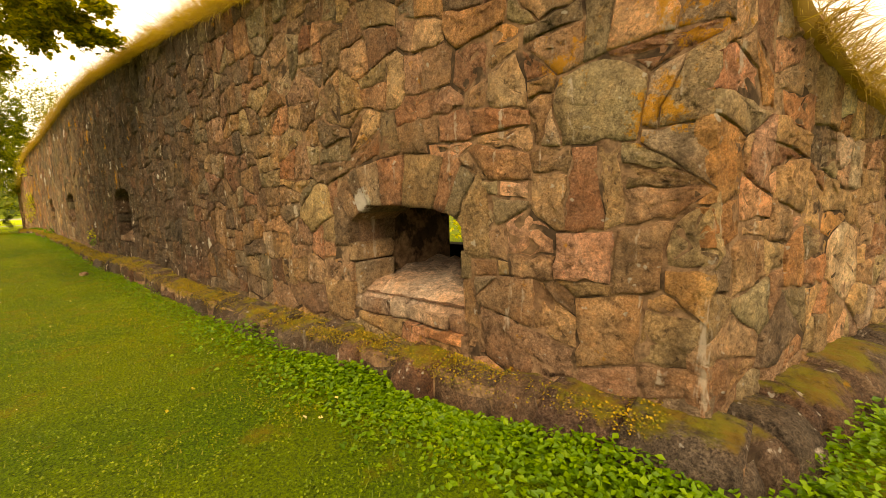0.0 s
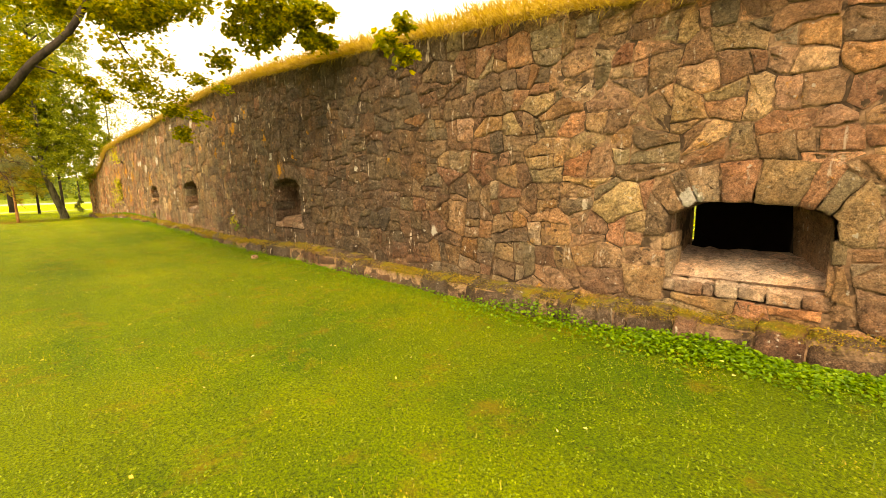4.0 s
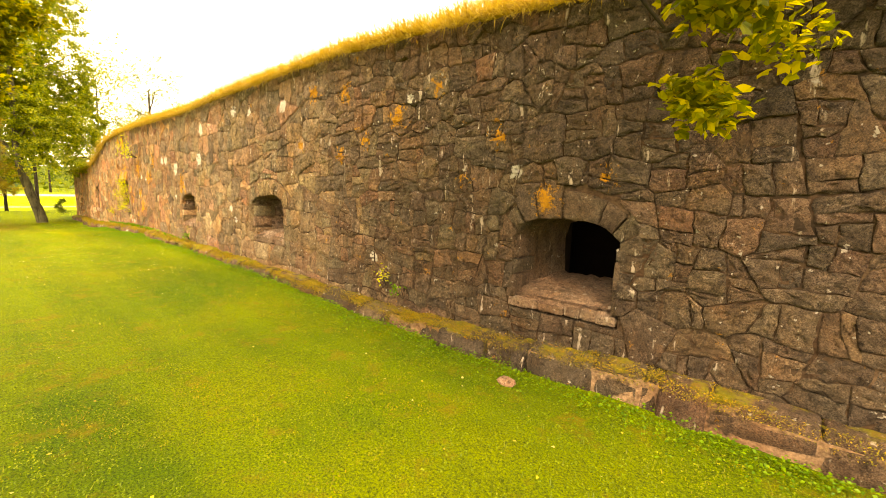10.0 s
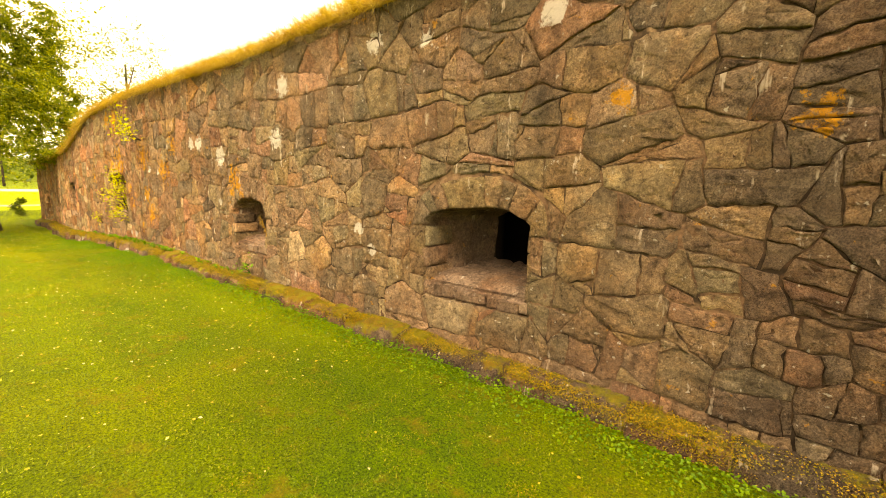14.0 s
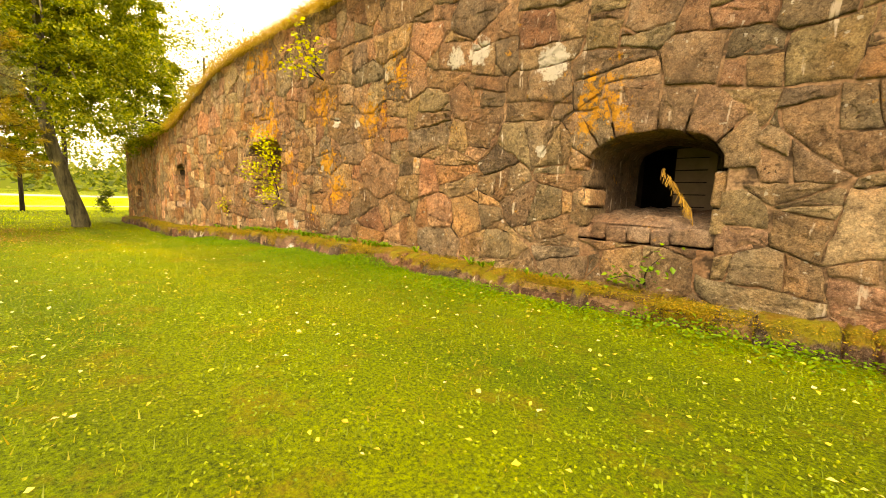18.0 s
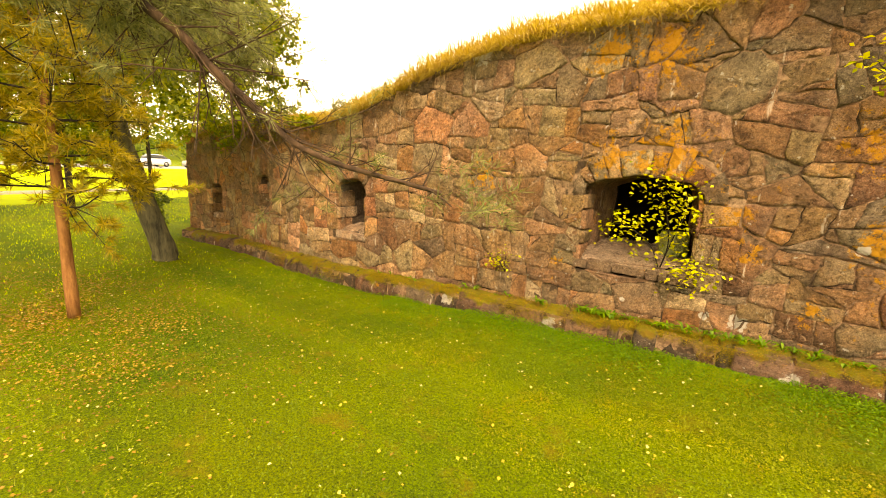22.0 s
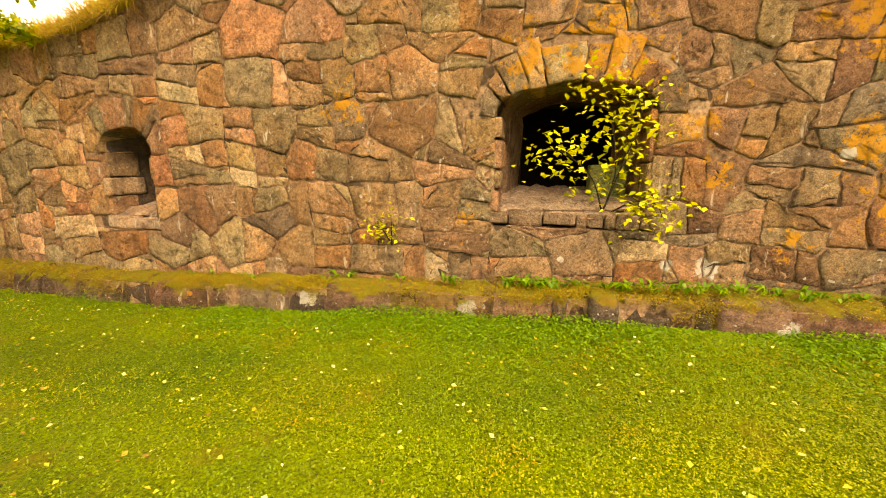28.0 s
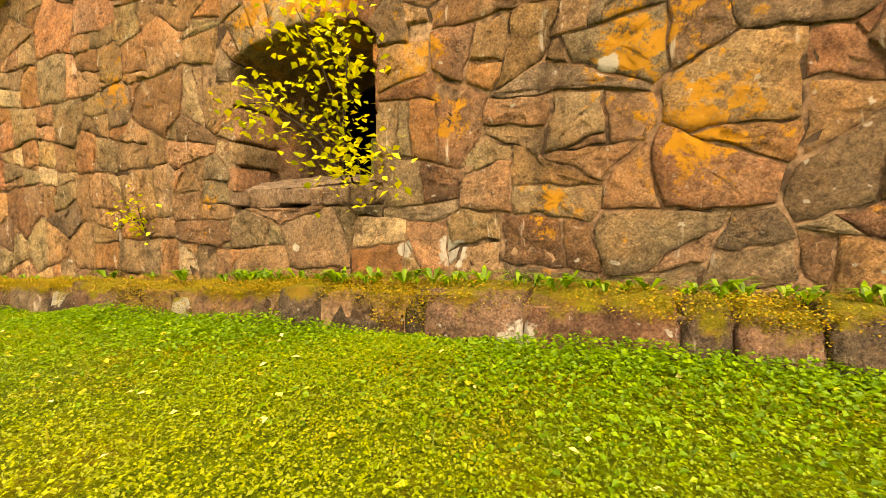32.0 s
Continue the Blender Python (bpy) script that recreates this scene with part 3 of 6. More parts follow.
def rubble(x_lo, x_hi, rng, mean):
    """Outlines of fitted rubble: seeds of unequal weight, in loose courses, each owning the ground nearest to it; wider than high."""
    flat = 1.3
    seeds, cells = [], {}

    def near(u, z, reach):
        a, b = int(u // 0.5), int(z // 0.5)
        for i in range(a - reach, a + reach + 1):
            for j in range(b - reach, b + reach + 1):
                yield from cells.get((i, j), ())

    z, row = 0.02, 0
    while z < 3.9:
        high = rng.uniform(0.25, 0.42)
        x = x_lo - rng.uniform(0, 0.4)
        while x < x_hi + 0.3:
            grown = 0.85 if x > -7 else 0.75 if x > -12.5 else 1.15
            wide = rng.uniform(0.34, 0.72) * grown
            px = x + wide / 2
            pz = z + high / 2 + 0.07 * math.sin(px * 0.9 + row * 2.1) + rng.gauss(0, 0.045)
            if x_lo - 0.1 < px < x_hi + 0.1 and pz < step_line(px, TOP) + 0.15:
                q = (px / flat, pz, 0.5 * high * rng.uniform(0.9, 1.1))
                seeds.append(q)
                cells.setdefault((int(q[0] // 0.5), int(q[1] // 0.5)), []).append(q)
            x += wide
        z += high
        row += 1
    out = []
    for u, z, r in seeds:
        p = [(max(u - 0.6, x_lo / flat), max(z - 0.7, 0.0)), (min(u + 0.6, x_hi / flat), max(z - 0.7, 0.0)), (min(u + 0.6, x_hi / flat), z + 0.7), (max(u - 0.6, x_lo / flat), z + 0.7)]
        for q in near(u, z, 2):
            dx, dz = q[0] - u, q[1] - z
            d2 = dx * dx + dz * dz
            if 0 < d2 < 1.4 and len(p) >= 3:
                t = 0.5 + (r * r - q[2] * q[2]) / (2 * d2)
                p = cut(p, u + dx * t, z + dz * t, -dx, -dz)
        top = step_line(u * flat, TOP) + rng.uniform(-0.03, 0.02)
        if len(p) >= 3:
            p = cut(p, u, top, 0, -1)
        # a very short edge is taken away, as where three stones meet
        p = [(a * flat, b) for a, b in p]
        p = [p[k] for k in range(len(p)) if math.hypot(p[k][0] - p[k - 1][0], p[k][1] - p[k - 1][1]) > 0.035]
        if len(p) >= 3 and abs(area(p)) > 0.003:
            split_stones(p, rng, mean * (0.58 if u * flat > -7 else 0.5 if u * flat > -12.5 else 0.95), out)
    return out


def arch_points(win, out=0.0, n=9):
    """The opening's head from its one spring to the other, or a line farther out."""
    x0, x1, sill, spring, crown, cx = win
    pts = []
    sharp = 0.4 if -3 < x0 < 0 else 0.75
    for i in range(n):
        a = math.pi * i / (n - 1)
        half = (cx - x0 if a < math.pi / 2 else x1 - cx) + out * 0.55
        pts.append((cx - math.cos(a) * half, spring + (crown - spring + out) * max(0.0, math.sin(a)) ** sharp))
    return pts


def keep_out(poly, hole):
    """Trims a stone that reaches into a convex opening back to the edge nearest to it."""
    inside = [hole] if area(hole) > 0 else [hole[::-1]]
    hole = inside[0]
    cx, cz = middle(poly)
    best = None
    for i in range(len(hole)):
        a, b = hole[i - 1], hole[i]
        ex, ez = b[0] - a[0], b[1] - a[1]
        ln = math.hypot(ex, ez)
        if ln < 1e-6:
            continue
        nx, nz = ez / ln, -ex / ln
        if all((q[0] - a[0]) * nx + (q[1] - a[1]) * nz >= -1e-6 for q in poly):
            return poly
        d = (cx - a[0]) * nx + (cz - a[1]) * nz
        if best is None or d > best[0]:
            best = (d, a, nx, nz)
    return cut(poly, best[1][0], best[1][1], best[2], best[3])


def warp(x, z, windows):
    """A common sway of the joints, so that no bed runs straight; it dies out at the openings."""
    fade = 1.0
    for x0, x1, sill, spring, crown, cx in windows:
        d = max(x0 - 0.2 - x, x - x1 - 0.2, sill - 0.15 - z, z - crown - 0.34)
        fade = min(fade, max(0.0, d / 0.18))
    dx = 0.008 * math.sin(x * 4.1 + z * 7.3 + 1.1) + 0.006 * math.sin(x * 11.0 - z * 13.7) + 0.006 * math.sin(z * 47 - x * 13)
    dz = 0.008 * math.sin(x * 5.7 - z * 2.9 + 0.4) + 0.006 * math.sin(x * 14.3 + z * 9.1) + 0.006 * math.sin(x * 43 + z * 29)
    return x + dx * fade, z + dz * fade


def stone_mesh(name, poly, rng, mat, back=0.06, joint=0.0034, bulge=0.02, windows=(), rough=1.0):
    """One rough-faced stone from its outline in the wall's face: a crisp arris round a broken face."""
    if area(poly) < 0:
        poly = poly[::-1]
    cx, cz = middle(poly)
    pts = []
    wide = joint * rng.uniform(0.3, 2.4)
    for i in range(len(poly)):
        a, b = poly[i], poly[(i + 1) % len(poly)]
        ln = math.hypot(b[0] - a[0], b[1] - a[1])
        n = max(1, round(ln / 0.06))
        for k in range(n):
            t = k / n
            x, z = a[0] + (b[0] - a[0]) * t, a[1] + (b[1] - a[1]) * t
            r = math.hypot(x - cx, z - cz) + 1e-6
            soft = wide * (rng.uniform(0.9, 1.9) if k == 0 else rng.uniform(0.6, 1.4))
            j = 0.007 if k else 0.004
            x, z = x - (x - cx) / r * soft, z - (z - cz) / r * soft
            if windows:
                x, z = warp(x, z, windows)
            pts.append((x + rng.uniform(-j, j), z + rng.uniform(-j, j)))
    cx, cz = middle(pts)
    n = len(pts)
    tilt_x, tilt_z = rng.gauss(0, 0.014), rng.gauss(0, 0.016)
    proud = rng.uniform(-0.003, 0.012) * rough
    size = max(math.sqrt(abs(area(pts))), 0.08)
    v = []

    def ring(scale, y, j):
        for x, z in pts:
            px, pz = cx + (x - cx) * scale, cz + (z - cz) * scale
            v.append((px + rng.uniform(-j, j) * 0.5, y - proud + (px - cx) * tilt_x + (pz - cz) * tilt_z + rng.uniform(-j, j), pz + rng.uniform(-j, j) * 0.5))

    ring(1.0, back, 0)
    ring(1.0, 0.004, 0.003)
    ring(1.0 - rng.uniform(0.005, 0.012) / size, -bulge * 0.75, 0.005 * rough)
    ring(0.68, -bulge * rng.uniform(0.8, 1.05), 0.010 * rough)
    ring(0.32, -bulge * rng.uniform(0.8, 1.2), 0.011 * rough)
    v.append((cx, -bulge - proud, cz))
    f = []
    for r in range(4):
        for i in range(n):
            k = (i + 1) % n
            f.append((r * n + i, r * n + k, (r + 1) * n + k, (r + 1) * n + i))
    for i in range(n):
        f.append((4 * n + i, 4 * n + (i + 1) % n, 5 * n))
    me = mesh_data(name, v, f, mat, False)
    me.polygons.foreach_set("use_smooth", [False] * (2 * n) + [True] * (3 * n))
    return me


PALETTE = {"brown": (0.37, 0.225, 0.135), "red": (0.45, 0.195, 0.110), "pink": (0.60, 0.350, 0.240), "tan": (0.53, 0.36, 0.19),
           "grey": (0.40, 0.335, 0.225), "dark": (0.165, 0.125, 0.092), "slate": (0.225, 0.200, 0.160), "pale": (0.64, 0.54, 0.41), "amber": (0.56, 0.28, 0.10)}


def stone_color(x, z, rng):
    """The quarry's colours change along the wall: russet at the corner, brown and grey in the middle, pink and tan
    farther on; the top is weathered dark. Light and shade are painted in along x: bright corner and far end, dark
    middle.
    """
    if x > -4.5:
        w = dict(brown=4, red=2.6, pink=2.2, tan=4, grey=3.2, amber=1.1, dark=0.7, pale=0.7)
    elif x > -8:
        w = dict(brown=5, red=2.6, pink=1, tan=2.4, amber=1.0, grey=2.4, dark=2.0, pale=0.3)
    elif x > -12.5:
        w = dict(brown=5, red=1.0, tan=1.5, grey=4, dark=2.5, slate=1)
    elif x > -19.5:
        w = dict(brown=4, red=0.7, pink=1.8, tan=3.6, grey=6, dark=0.8, slate=0.6)
    else:
        w = dict(brown=2.4, red=1.4, pink=3.6, tan=4.5, grey=5, amber=2.2, pale=1.0, slate=0.5)
    high = min(max((z - 1.7) / 1.2, 0), 1)
    w["dark"] = w.get("dark", 0.3) + 2.6 * high * step_line(x, [(0, 0.4), (-5, 0.5), (-7, 1.0), (-18, 1.0), (-20, 0.12)])
    w["slate"] = w.get("slate", 0.2) + 2.5 * high * step_line(x, [(0, 0.6), (-6, 1.0), (-18, 1.0), (-20, 0.45)])
    names = list(w)
    c = PALETTE[rng.choices(names, [w[n] for n in names])[0]]
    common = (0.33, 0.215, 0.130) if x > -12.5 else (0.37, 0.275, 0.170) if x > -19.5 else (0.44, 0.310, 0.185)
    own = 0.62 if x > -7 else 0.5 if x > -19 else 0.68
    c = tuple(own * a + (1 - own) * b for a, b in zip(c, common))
    # the table along x multiplies painted light and shade into the stone colour
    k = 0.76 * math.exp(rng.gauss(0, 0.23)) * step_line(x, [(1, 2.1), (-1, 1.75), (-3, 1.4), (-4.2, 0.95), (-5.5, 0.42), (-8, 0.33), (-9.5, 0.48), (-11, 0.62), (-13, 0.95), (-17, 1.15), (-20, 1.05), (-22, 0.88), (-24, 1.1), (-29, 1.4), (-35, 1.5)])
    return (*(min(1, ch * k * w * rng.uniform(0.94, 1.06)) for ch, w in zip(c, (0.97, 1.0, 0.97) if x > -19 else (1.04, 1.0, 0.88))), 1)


def lay_wall(x_lo, x_hi, windows, seed, mean, top_shift=0.0):
    """Outlines of the stones of one straight wall, in its own x and z."""
    rng = random.Random(seed)
    raw = rubble(x_lo, x_hi, rng, mean)
    holes = []
    for win in windows:
        x0, x1, sill, spring, crown, cx = win
        holes.append([(x0, sill - 0.12), (x1, sill - 0.12), (x1, spring + 0.02), (x0, spring + 0.02)])
        ring = arch_points(win, 0.30)
        holes.append(ring[::-1])
    out = []
    for p in raw:
        for h in holes:
            if len(p) >= 3:
                p = keep_out(p, h)
        if len(p) >= 3 and abs(area(p)) > 0.004:
            whole = len(out)
            out.append(p)
            # small wedges pinned into a corner
            if abs(area(p)) > 0.05 and rng.random() < 0.5:
                k = rng.randrange(len(p))
                (ax, az), (mx, mz) = p[k], middle(p)
                d = math.hypot(ax - mx, az - mz)
                nx, nz = (ax - mx) / d, (az - mz) / d
                turn = rng.gauss(0, 0.35)
                nx, nz = nx * math.cos(turn) - nz * math.sin(turn), nx * math.sin(turn) + nz * math.cos(turn)
                s = rng.uniform(0.045, 0.11)
                px, pz = ax - nx * s, az - nz * s
                wedge, rest = cut(p, px, pz, nx, nz), cut(p, px, pz, -nx, -nz)
                if len(wedge) >= 3 and abs(area(wedge)) > 0.002:
                    out[whole] = rest
                    out.append(wedge)
    return out


def voussoirs(win, rng):
    """Radial stones over an opening."""
    inner = [(x + rng.uniform(-0.012, 0.012), z + rng.uniform(-0.015, 0.012)) for x, z in arch_points(win, 0.0, 41)]
    rings = [arch_points(win, rng.uniform(0.24, 0.36), 41) for _ in range(6)]
    cuts, a = [0], 0
    while a < 40:
        a = min(40, a + rng.choice((3, 4, 5, 6, 8)))
        cuts.append(a)
    if cuts[-1] - cuts[-2] < 3:
        cuts.pop(-2)
    out = []
    for a, b in zip(cuts, cuts[1:]):
        mid = (a + b) // 2
        outer = rng.choice(rings)
        out.append([inner[a], inner[mid], inner[b], outer[b], outer[mid], outer[a]])
    return out


STONES = []      # filled last: wall section, outline, kind


def core_boxes(x_lo, x_hi, windows, thick):
    items, x = [], x_lo
    face = step_line((x_lo + x_hi) / 2, [(-2, -0.006), (-5, -0.002), (-12, -0.002), (-15, -0.004), (-20, -0.003)])
    for x0, x1, sill, spring, crown, cx in sorted(windows):
        items.append((x, x0 - 0.03, face, thick, -0.4, None))
        items.append((x0 - 0.03, x1 + 0.03, face, thick, -0.4, sill - 0.125))
        items.append((x0 - 0.03, x1 + 0.03, face + 0.002, thick - 0.002, crown + 0.08, None))
        x = x1 + 0.03
    items.append((x, x_hi, face, thick, -0.4, None))
    return items


def core_mesh(name, items):
    """Boxes whose tops follow TOP, the wall's top as fitted to the camera's view."""
    vs, fs = [], []
    for x0, x1, y0, y1, z0, z1 in items:
        n = max(1, round((x1 - x0) / 0.8))
        for k in range(n):
            a, b = x0 + (x1 - x0) * k / n, x0 + (x1 - x0) * (k + 1) / n
            ta, tb = (z1, z1) if z1 is not None else (step_line(a, TOP) - 0.03, step_line(b, TOP) - 0.03)
            q = len(vs)
            vs += [(a, y0, z0), (b, y0, z0), (b, y1, z0), (a, y1, z0), (a, y0, ta), (b, y0, tb), (b, y1, tb), (a, y1, ta)]
            fs += [(q, q + 3, q + 2, q + 1), (q + 4, q + 5, q + 6, q + 7), (q, q + 1, q + 5, q + 4), (q + 2, q + 3, q + 7, q + 6)]
            if k == 0:
                fs.append((q, q + 4, q + 7, q + 3))
            if k == n - 1:
                fs.append((q + 1, q + 2, q + 6, q + 5))
    return mesh_data(name, vs, fs, MORTAR, False)


def wall_place(origin, ang):
    return Matrix.Translation((origin[0], origin[1], 0)) @ Matrix.Rotation(ang, 4, "Z")


MAIN = wall_place((0, 0), 0)
SIDE_ANG = math.atan2(0.95, 0.31)
SIDE = wall_place(CORNER, SIDE_ANG)
BENT = wall_place((-28.9, 0.0), radians(-5)) @ Matrix.Translation((28.9, 0, 0))
BENT_WINDOW = (-30.28, -29.86, 0.78, 1.34, 1.50, -30.07)
FLANK = wall_place((-30.9, 0.175), radians(3)) @ Matrix.Translation((30.9, 0, 0))
FLANK_WINDOW = (-31.90, -31.54, 0.64, 1.10, 1.24, -31.72)
SIDE_WINDOW = (2.02, 2.92, 0.74, 1.02, 1.18, 2.45)

SECTIONS = []
edges = [-28.9, -26.1, -22.6, -20.0, -16.4, -12.4, -10.6, -6.9, -3.6, CORNER[0]]
for k, (lo, hi) in enumerate(zip(edges, edges[1:])):
    wins = [w for w in WINDOWS if lo < w[5] < hi]
    ob = new(f"wall_{k + 1}")
    ob.matrix_basis = MAIN
    tagged(ob, "old fortress wall of rough split granite blocks with dark joints", "stone wall", kind="structure")
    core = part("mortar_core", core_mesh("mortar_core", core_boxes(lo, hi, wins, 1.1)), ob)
    # mortar is dimmed along x to match the shade painted into the stones
    shade_tone = step_line((lo + hi) / 2, [(-2, 0.85), (-4, 0.6), (-6, 0.24), (-11.5, 0.28), (-14, 0.55), (-18, 0.85), (-30, 0.9)])
    core.color = (shade_tone, shade_tone, shade_tone, 1)
    SECTIONS.append((ob, lo, hi, wins))
side_wall = tagged(new("wall_11"), "return wall of rough russet granite meeting the corner", "stone wall", kind="structure")
side_wall.matrix_basis = SIDE
part("mortar_core", core_mesh("mortar_core", core_boxes(0.1, 7.5, [SIDE_WINDOW], 1.1)), side_wall)
bent_wall = tagged(new("wall_14"), "far stretch of the rough granite wall bending slightly back", "stone wall", kind="structure")
bent_wall.matrix_basis = BENT
part("mortar_core", core_mesh("mortar_core", core_boxes(-30.92, -28.9, [BENT_WINDOW], 1.1)), bent_wall)
flank_wall = tagged(new("wall_12"), "far end of the granite wall turning towards the lawn", "stone wall", kind="structure")
flank_wall.matrix_basis = FLANK
part("mortar_core", core_mesh("mortar_core", core_boxes(-32.7, -30.9, [FLANK_WINDOW], 1.1)), flank_wall)
back_ob = tagged(new("wall_13"), "plain end of the granite wall facing the road", "stone wall", kind="structure")
back_ob.matrix_basis = FLANK
part("mortar_core", core_mesh("mortar_core", [(-32.8, -32.7, 0.04, 9.0, -0.4, 2.1)]), back_ob)


# ---- embrasures: sill slabs, jamb stones, tunnel and dark chamber ----
def jamb_stone(x0, x1, y0, y1, z0, z1, rng):
    """A block with worn edges."""
    bm = bmesh.new()
    bmesh.ops.create_cube(bm, size=1)
    for v in bm.verts:
        v.co.x, v.co.y, v.co.z = x0 + (v.co.x + 0.5) * (x1 - x0), y0 + (v.co.y + 0.5) * (y1 - y0), z0 + (v.co.z + 0.5) * (z1 - z0)
    bmesh.ops.bevel(bm, geom=bm.edges[:], offset=min(0.022, (z1 - z0) * 0.2, (x1 - x0) * 0.2), segments=2, affect="EDGES", profile=0.6)
    for v in bm.verts:
        v.co += Vector((rng.uniform(-1, 1), rng.uniform(-1, 1), rng.uniform(-1, 1))) * 0.006
    me = bpy.data.meshes.new("jamb_stone")
    bm.to_mesh(me)
    bm.free()
    me.polygons.foreach_set("use_smooth", [True] * len(me.polygons))
    me.materials.append(STONE)
    return me


# near-black base colour stands in for the shade inside the chambers
CHAMBER = plain("shade_black_chamber_stone", (0.03, 0.022, 0.016), 0.95, 0.1, 0, 8.0, 0.6)


def embrasure(section, win, seed, depth=0.95, inner=0.62, shift=0.0, open_back=None, room=None, hy=3.0):
    """The splayed opening behind the wall's face; open_back: a small hole to the yard, else a dark chamber."""
    rng = random.Random(seed)
    x0, x1, sill, spring, crown, cx = win

    def outline(y):
        k = 1 - (1 - inner) * max(0, (y - 0.3)) / (depth - 0.3)
        mid = cx + shift * max(0, y - 0.3) / (depth - 0.3)
        pts = [(x0, sill), *arch_points(win, 0.0, 13), (x1, sill)]
        return [(mid + (x - cx) * k, sill + (z - sill) * (0.55 + 0.45 * k) + 0.10 * y) for x, z in pts]

    ys = [0.06, 0.3, 0.5, 0.7, depth]
    vs, fs = [], []
    for y in ys:
        for x, z in outline(y):
            vs.append((x + rng.uniform(-0.018, 0.018), y, z + rng.uniform(-0.018, 0.018)))
    n = len(outline(0))
    for r in range(len(ys) - 1):
        for i in range(n):
            k = (i + 1) % n
            fs.append((r * n + i, (r + 1) * n + i, (r + 1) * n + k, r * n + k))
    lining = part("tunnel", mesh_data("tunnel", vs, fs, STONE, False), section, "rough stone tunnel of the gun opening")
    # lining colour carries the light: lighter in lit openings, near black in slits
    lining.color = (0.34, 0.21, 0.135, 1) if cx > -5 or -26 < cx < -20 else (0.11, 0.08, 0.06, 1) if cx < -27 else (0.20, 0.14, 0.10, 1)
    fv, ff = [], []
    fys = [0.02 + (depth - 0.02) * k / 12 for k in range(13)]
    for y in fys:
        o = outline(max(y, 0.06))
        a, c = o[0], o[-1]
        for k in range(15):
            fv.append((a[0] + (c[0] - a[0]) * k / 14 + rng.uniform(-0.015, 0.015), y + rng.uniform(-0.012, 0.012), a[1] + (c[1] - a[1]) * k / 14 - 0.05 + 0.10 * min(1.0, (y - 0.02) / 0.12) + (rng.gauss(0, 0.008) + 0.012 * math.sin(k * 1.9 + y * 9)) * min(1.0, y / 0.2)))
    for r in range(12):
        ff += [(r * 15 + k, r * 15 + k + 1, r * 15 + k + 16, r * 15 + k + 15) for k in range(14)]
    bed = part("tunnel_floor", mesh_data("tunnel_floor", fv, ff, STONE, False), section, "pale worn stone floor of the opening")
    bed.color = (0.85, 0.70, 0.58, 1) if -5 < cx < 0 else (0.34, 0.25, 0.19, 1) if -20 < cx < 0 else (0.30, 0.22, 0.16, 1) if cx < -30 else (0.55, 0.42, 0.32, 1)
    for side in (0, 1):
        z = sill - 0.02
        while z < spring - 0.06:
            h = min(rng.uniform(0.14, 0.26), spring + 0.05 - z)
            w = rng.uniform(0.025, 0.05)
            a, b = (x0 - 0.05, x0 + w) if side == 0 else (x1 - w, x1 + 0.05)
            st = part("jamb_stone", jamb_stone(a, b, rng.uniform(-0.02, 0.03), rng.uniform(0.26, 0.42), z + 0.005, z + h - 0.008, rng), section)
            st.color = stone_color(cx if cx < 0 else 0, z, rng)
            z += h
    x = x0 - 0.04
    while x < x1:
        w = min(rng.uniform(0.07, 0.26), x1 + 0.05 - x)
        if w < 0.06:
            break
        deep = rng.uniform(0.10, 0.122)
        st = part("sill_slab", jamb_stone(x + 0.003, x + w - 0.003, rng.uniform(-0.012, 0.012), 0.15, sill - deep, sill + rng.uniform(-0.030, 0.012), rng), section, "pale worn sill slab")
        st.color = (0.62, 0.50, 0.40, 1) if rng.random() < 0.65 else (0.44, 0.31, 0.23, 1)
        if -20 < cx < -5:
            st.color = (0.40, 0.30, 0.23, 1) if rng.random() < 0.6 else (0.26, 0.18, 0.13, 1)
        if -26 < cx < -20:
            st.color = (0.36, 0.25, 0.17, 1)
        x += w
    far = outline(depth)
    fx0, fx1 = min(p[0] for p in far), max(p[0] for p in far)
    fz0, fz1 = min(p[1] for p in far), max(p[1] for p in far)
    items = []
    r0, r1 = room or (fx0 - 1.0, fx1 + 1.0)
    if open_back:
        hx0, hx1, hz0, hz1 = open_back
        items += [(r0, hx0, hy, hy + 0.25, -0.2, 2.2), (hx1, r1, hy, hy + 0.25, -0.2, 2.2), (hx0, hx1, hy, hy + 0.25, -0.2, hz0), (hx0, hx1, hy, hy + 0.25, hz1, 2.2)]
    else:
        items.append((r0, r1, hy, hy + 0.25, -0.2, 2.2))
    items += [(r0 - 0.25, r0, 1.1, hy + 0.3, -0.2, 2.2), (r1, r1 + 0.25, 1.1, hy + 0.3, -0.2, 2.2), (r0 - 0.25, r1 + 0.25, 1.1, hy + 0.3, 2.2, 2.5), (r0, r1, 1.1, hy, -0.25, -0.2)]
    # closes the core's opening round the tunnel's narrow end
    items += [(x0 - 0.05, fx0, depth - 0.01, 1.09, sill - 0.2, crown + 0.1), (fx1, x1 + 0.05, depth - 0.01, 1.09, sill - 0.2, crown + 0.1),
              (fx0, fx1, depth - 0.01, 1.09, fz1 - 0.02, crown + 0.1), (fx0, fx1, depth - 0.01, 1.09, sill - 0.2, fz0)]
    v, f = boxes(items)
    part("chamber", mesh_data("chamber", v, f, CHAMBER, False), section, "stone chamber behind the opening, painted near black for its shade")
    for vo in voussoirs(win, rng):
        STONES.append((section, vo, "voussoir", rng.random()))


SEC = {w: s[0] for s in SECTIONS for w in s[3]}
embrasure(SEC[WINDOWS[0]], WINDOWS[0], 11, 0.95, 1.0, -0.26, (-5.0, -2.9, 0.52, 1.12), (-5.4, -0.7))
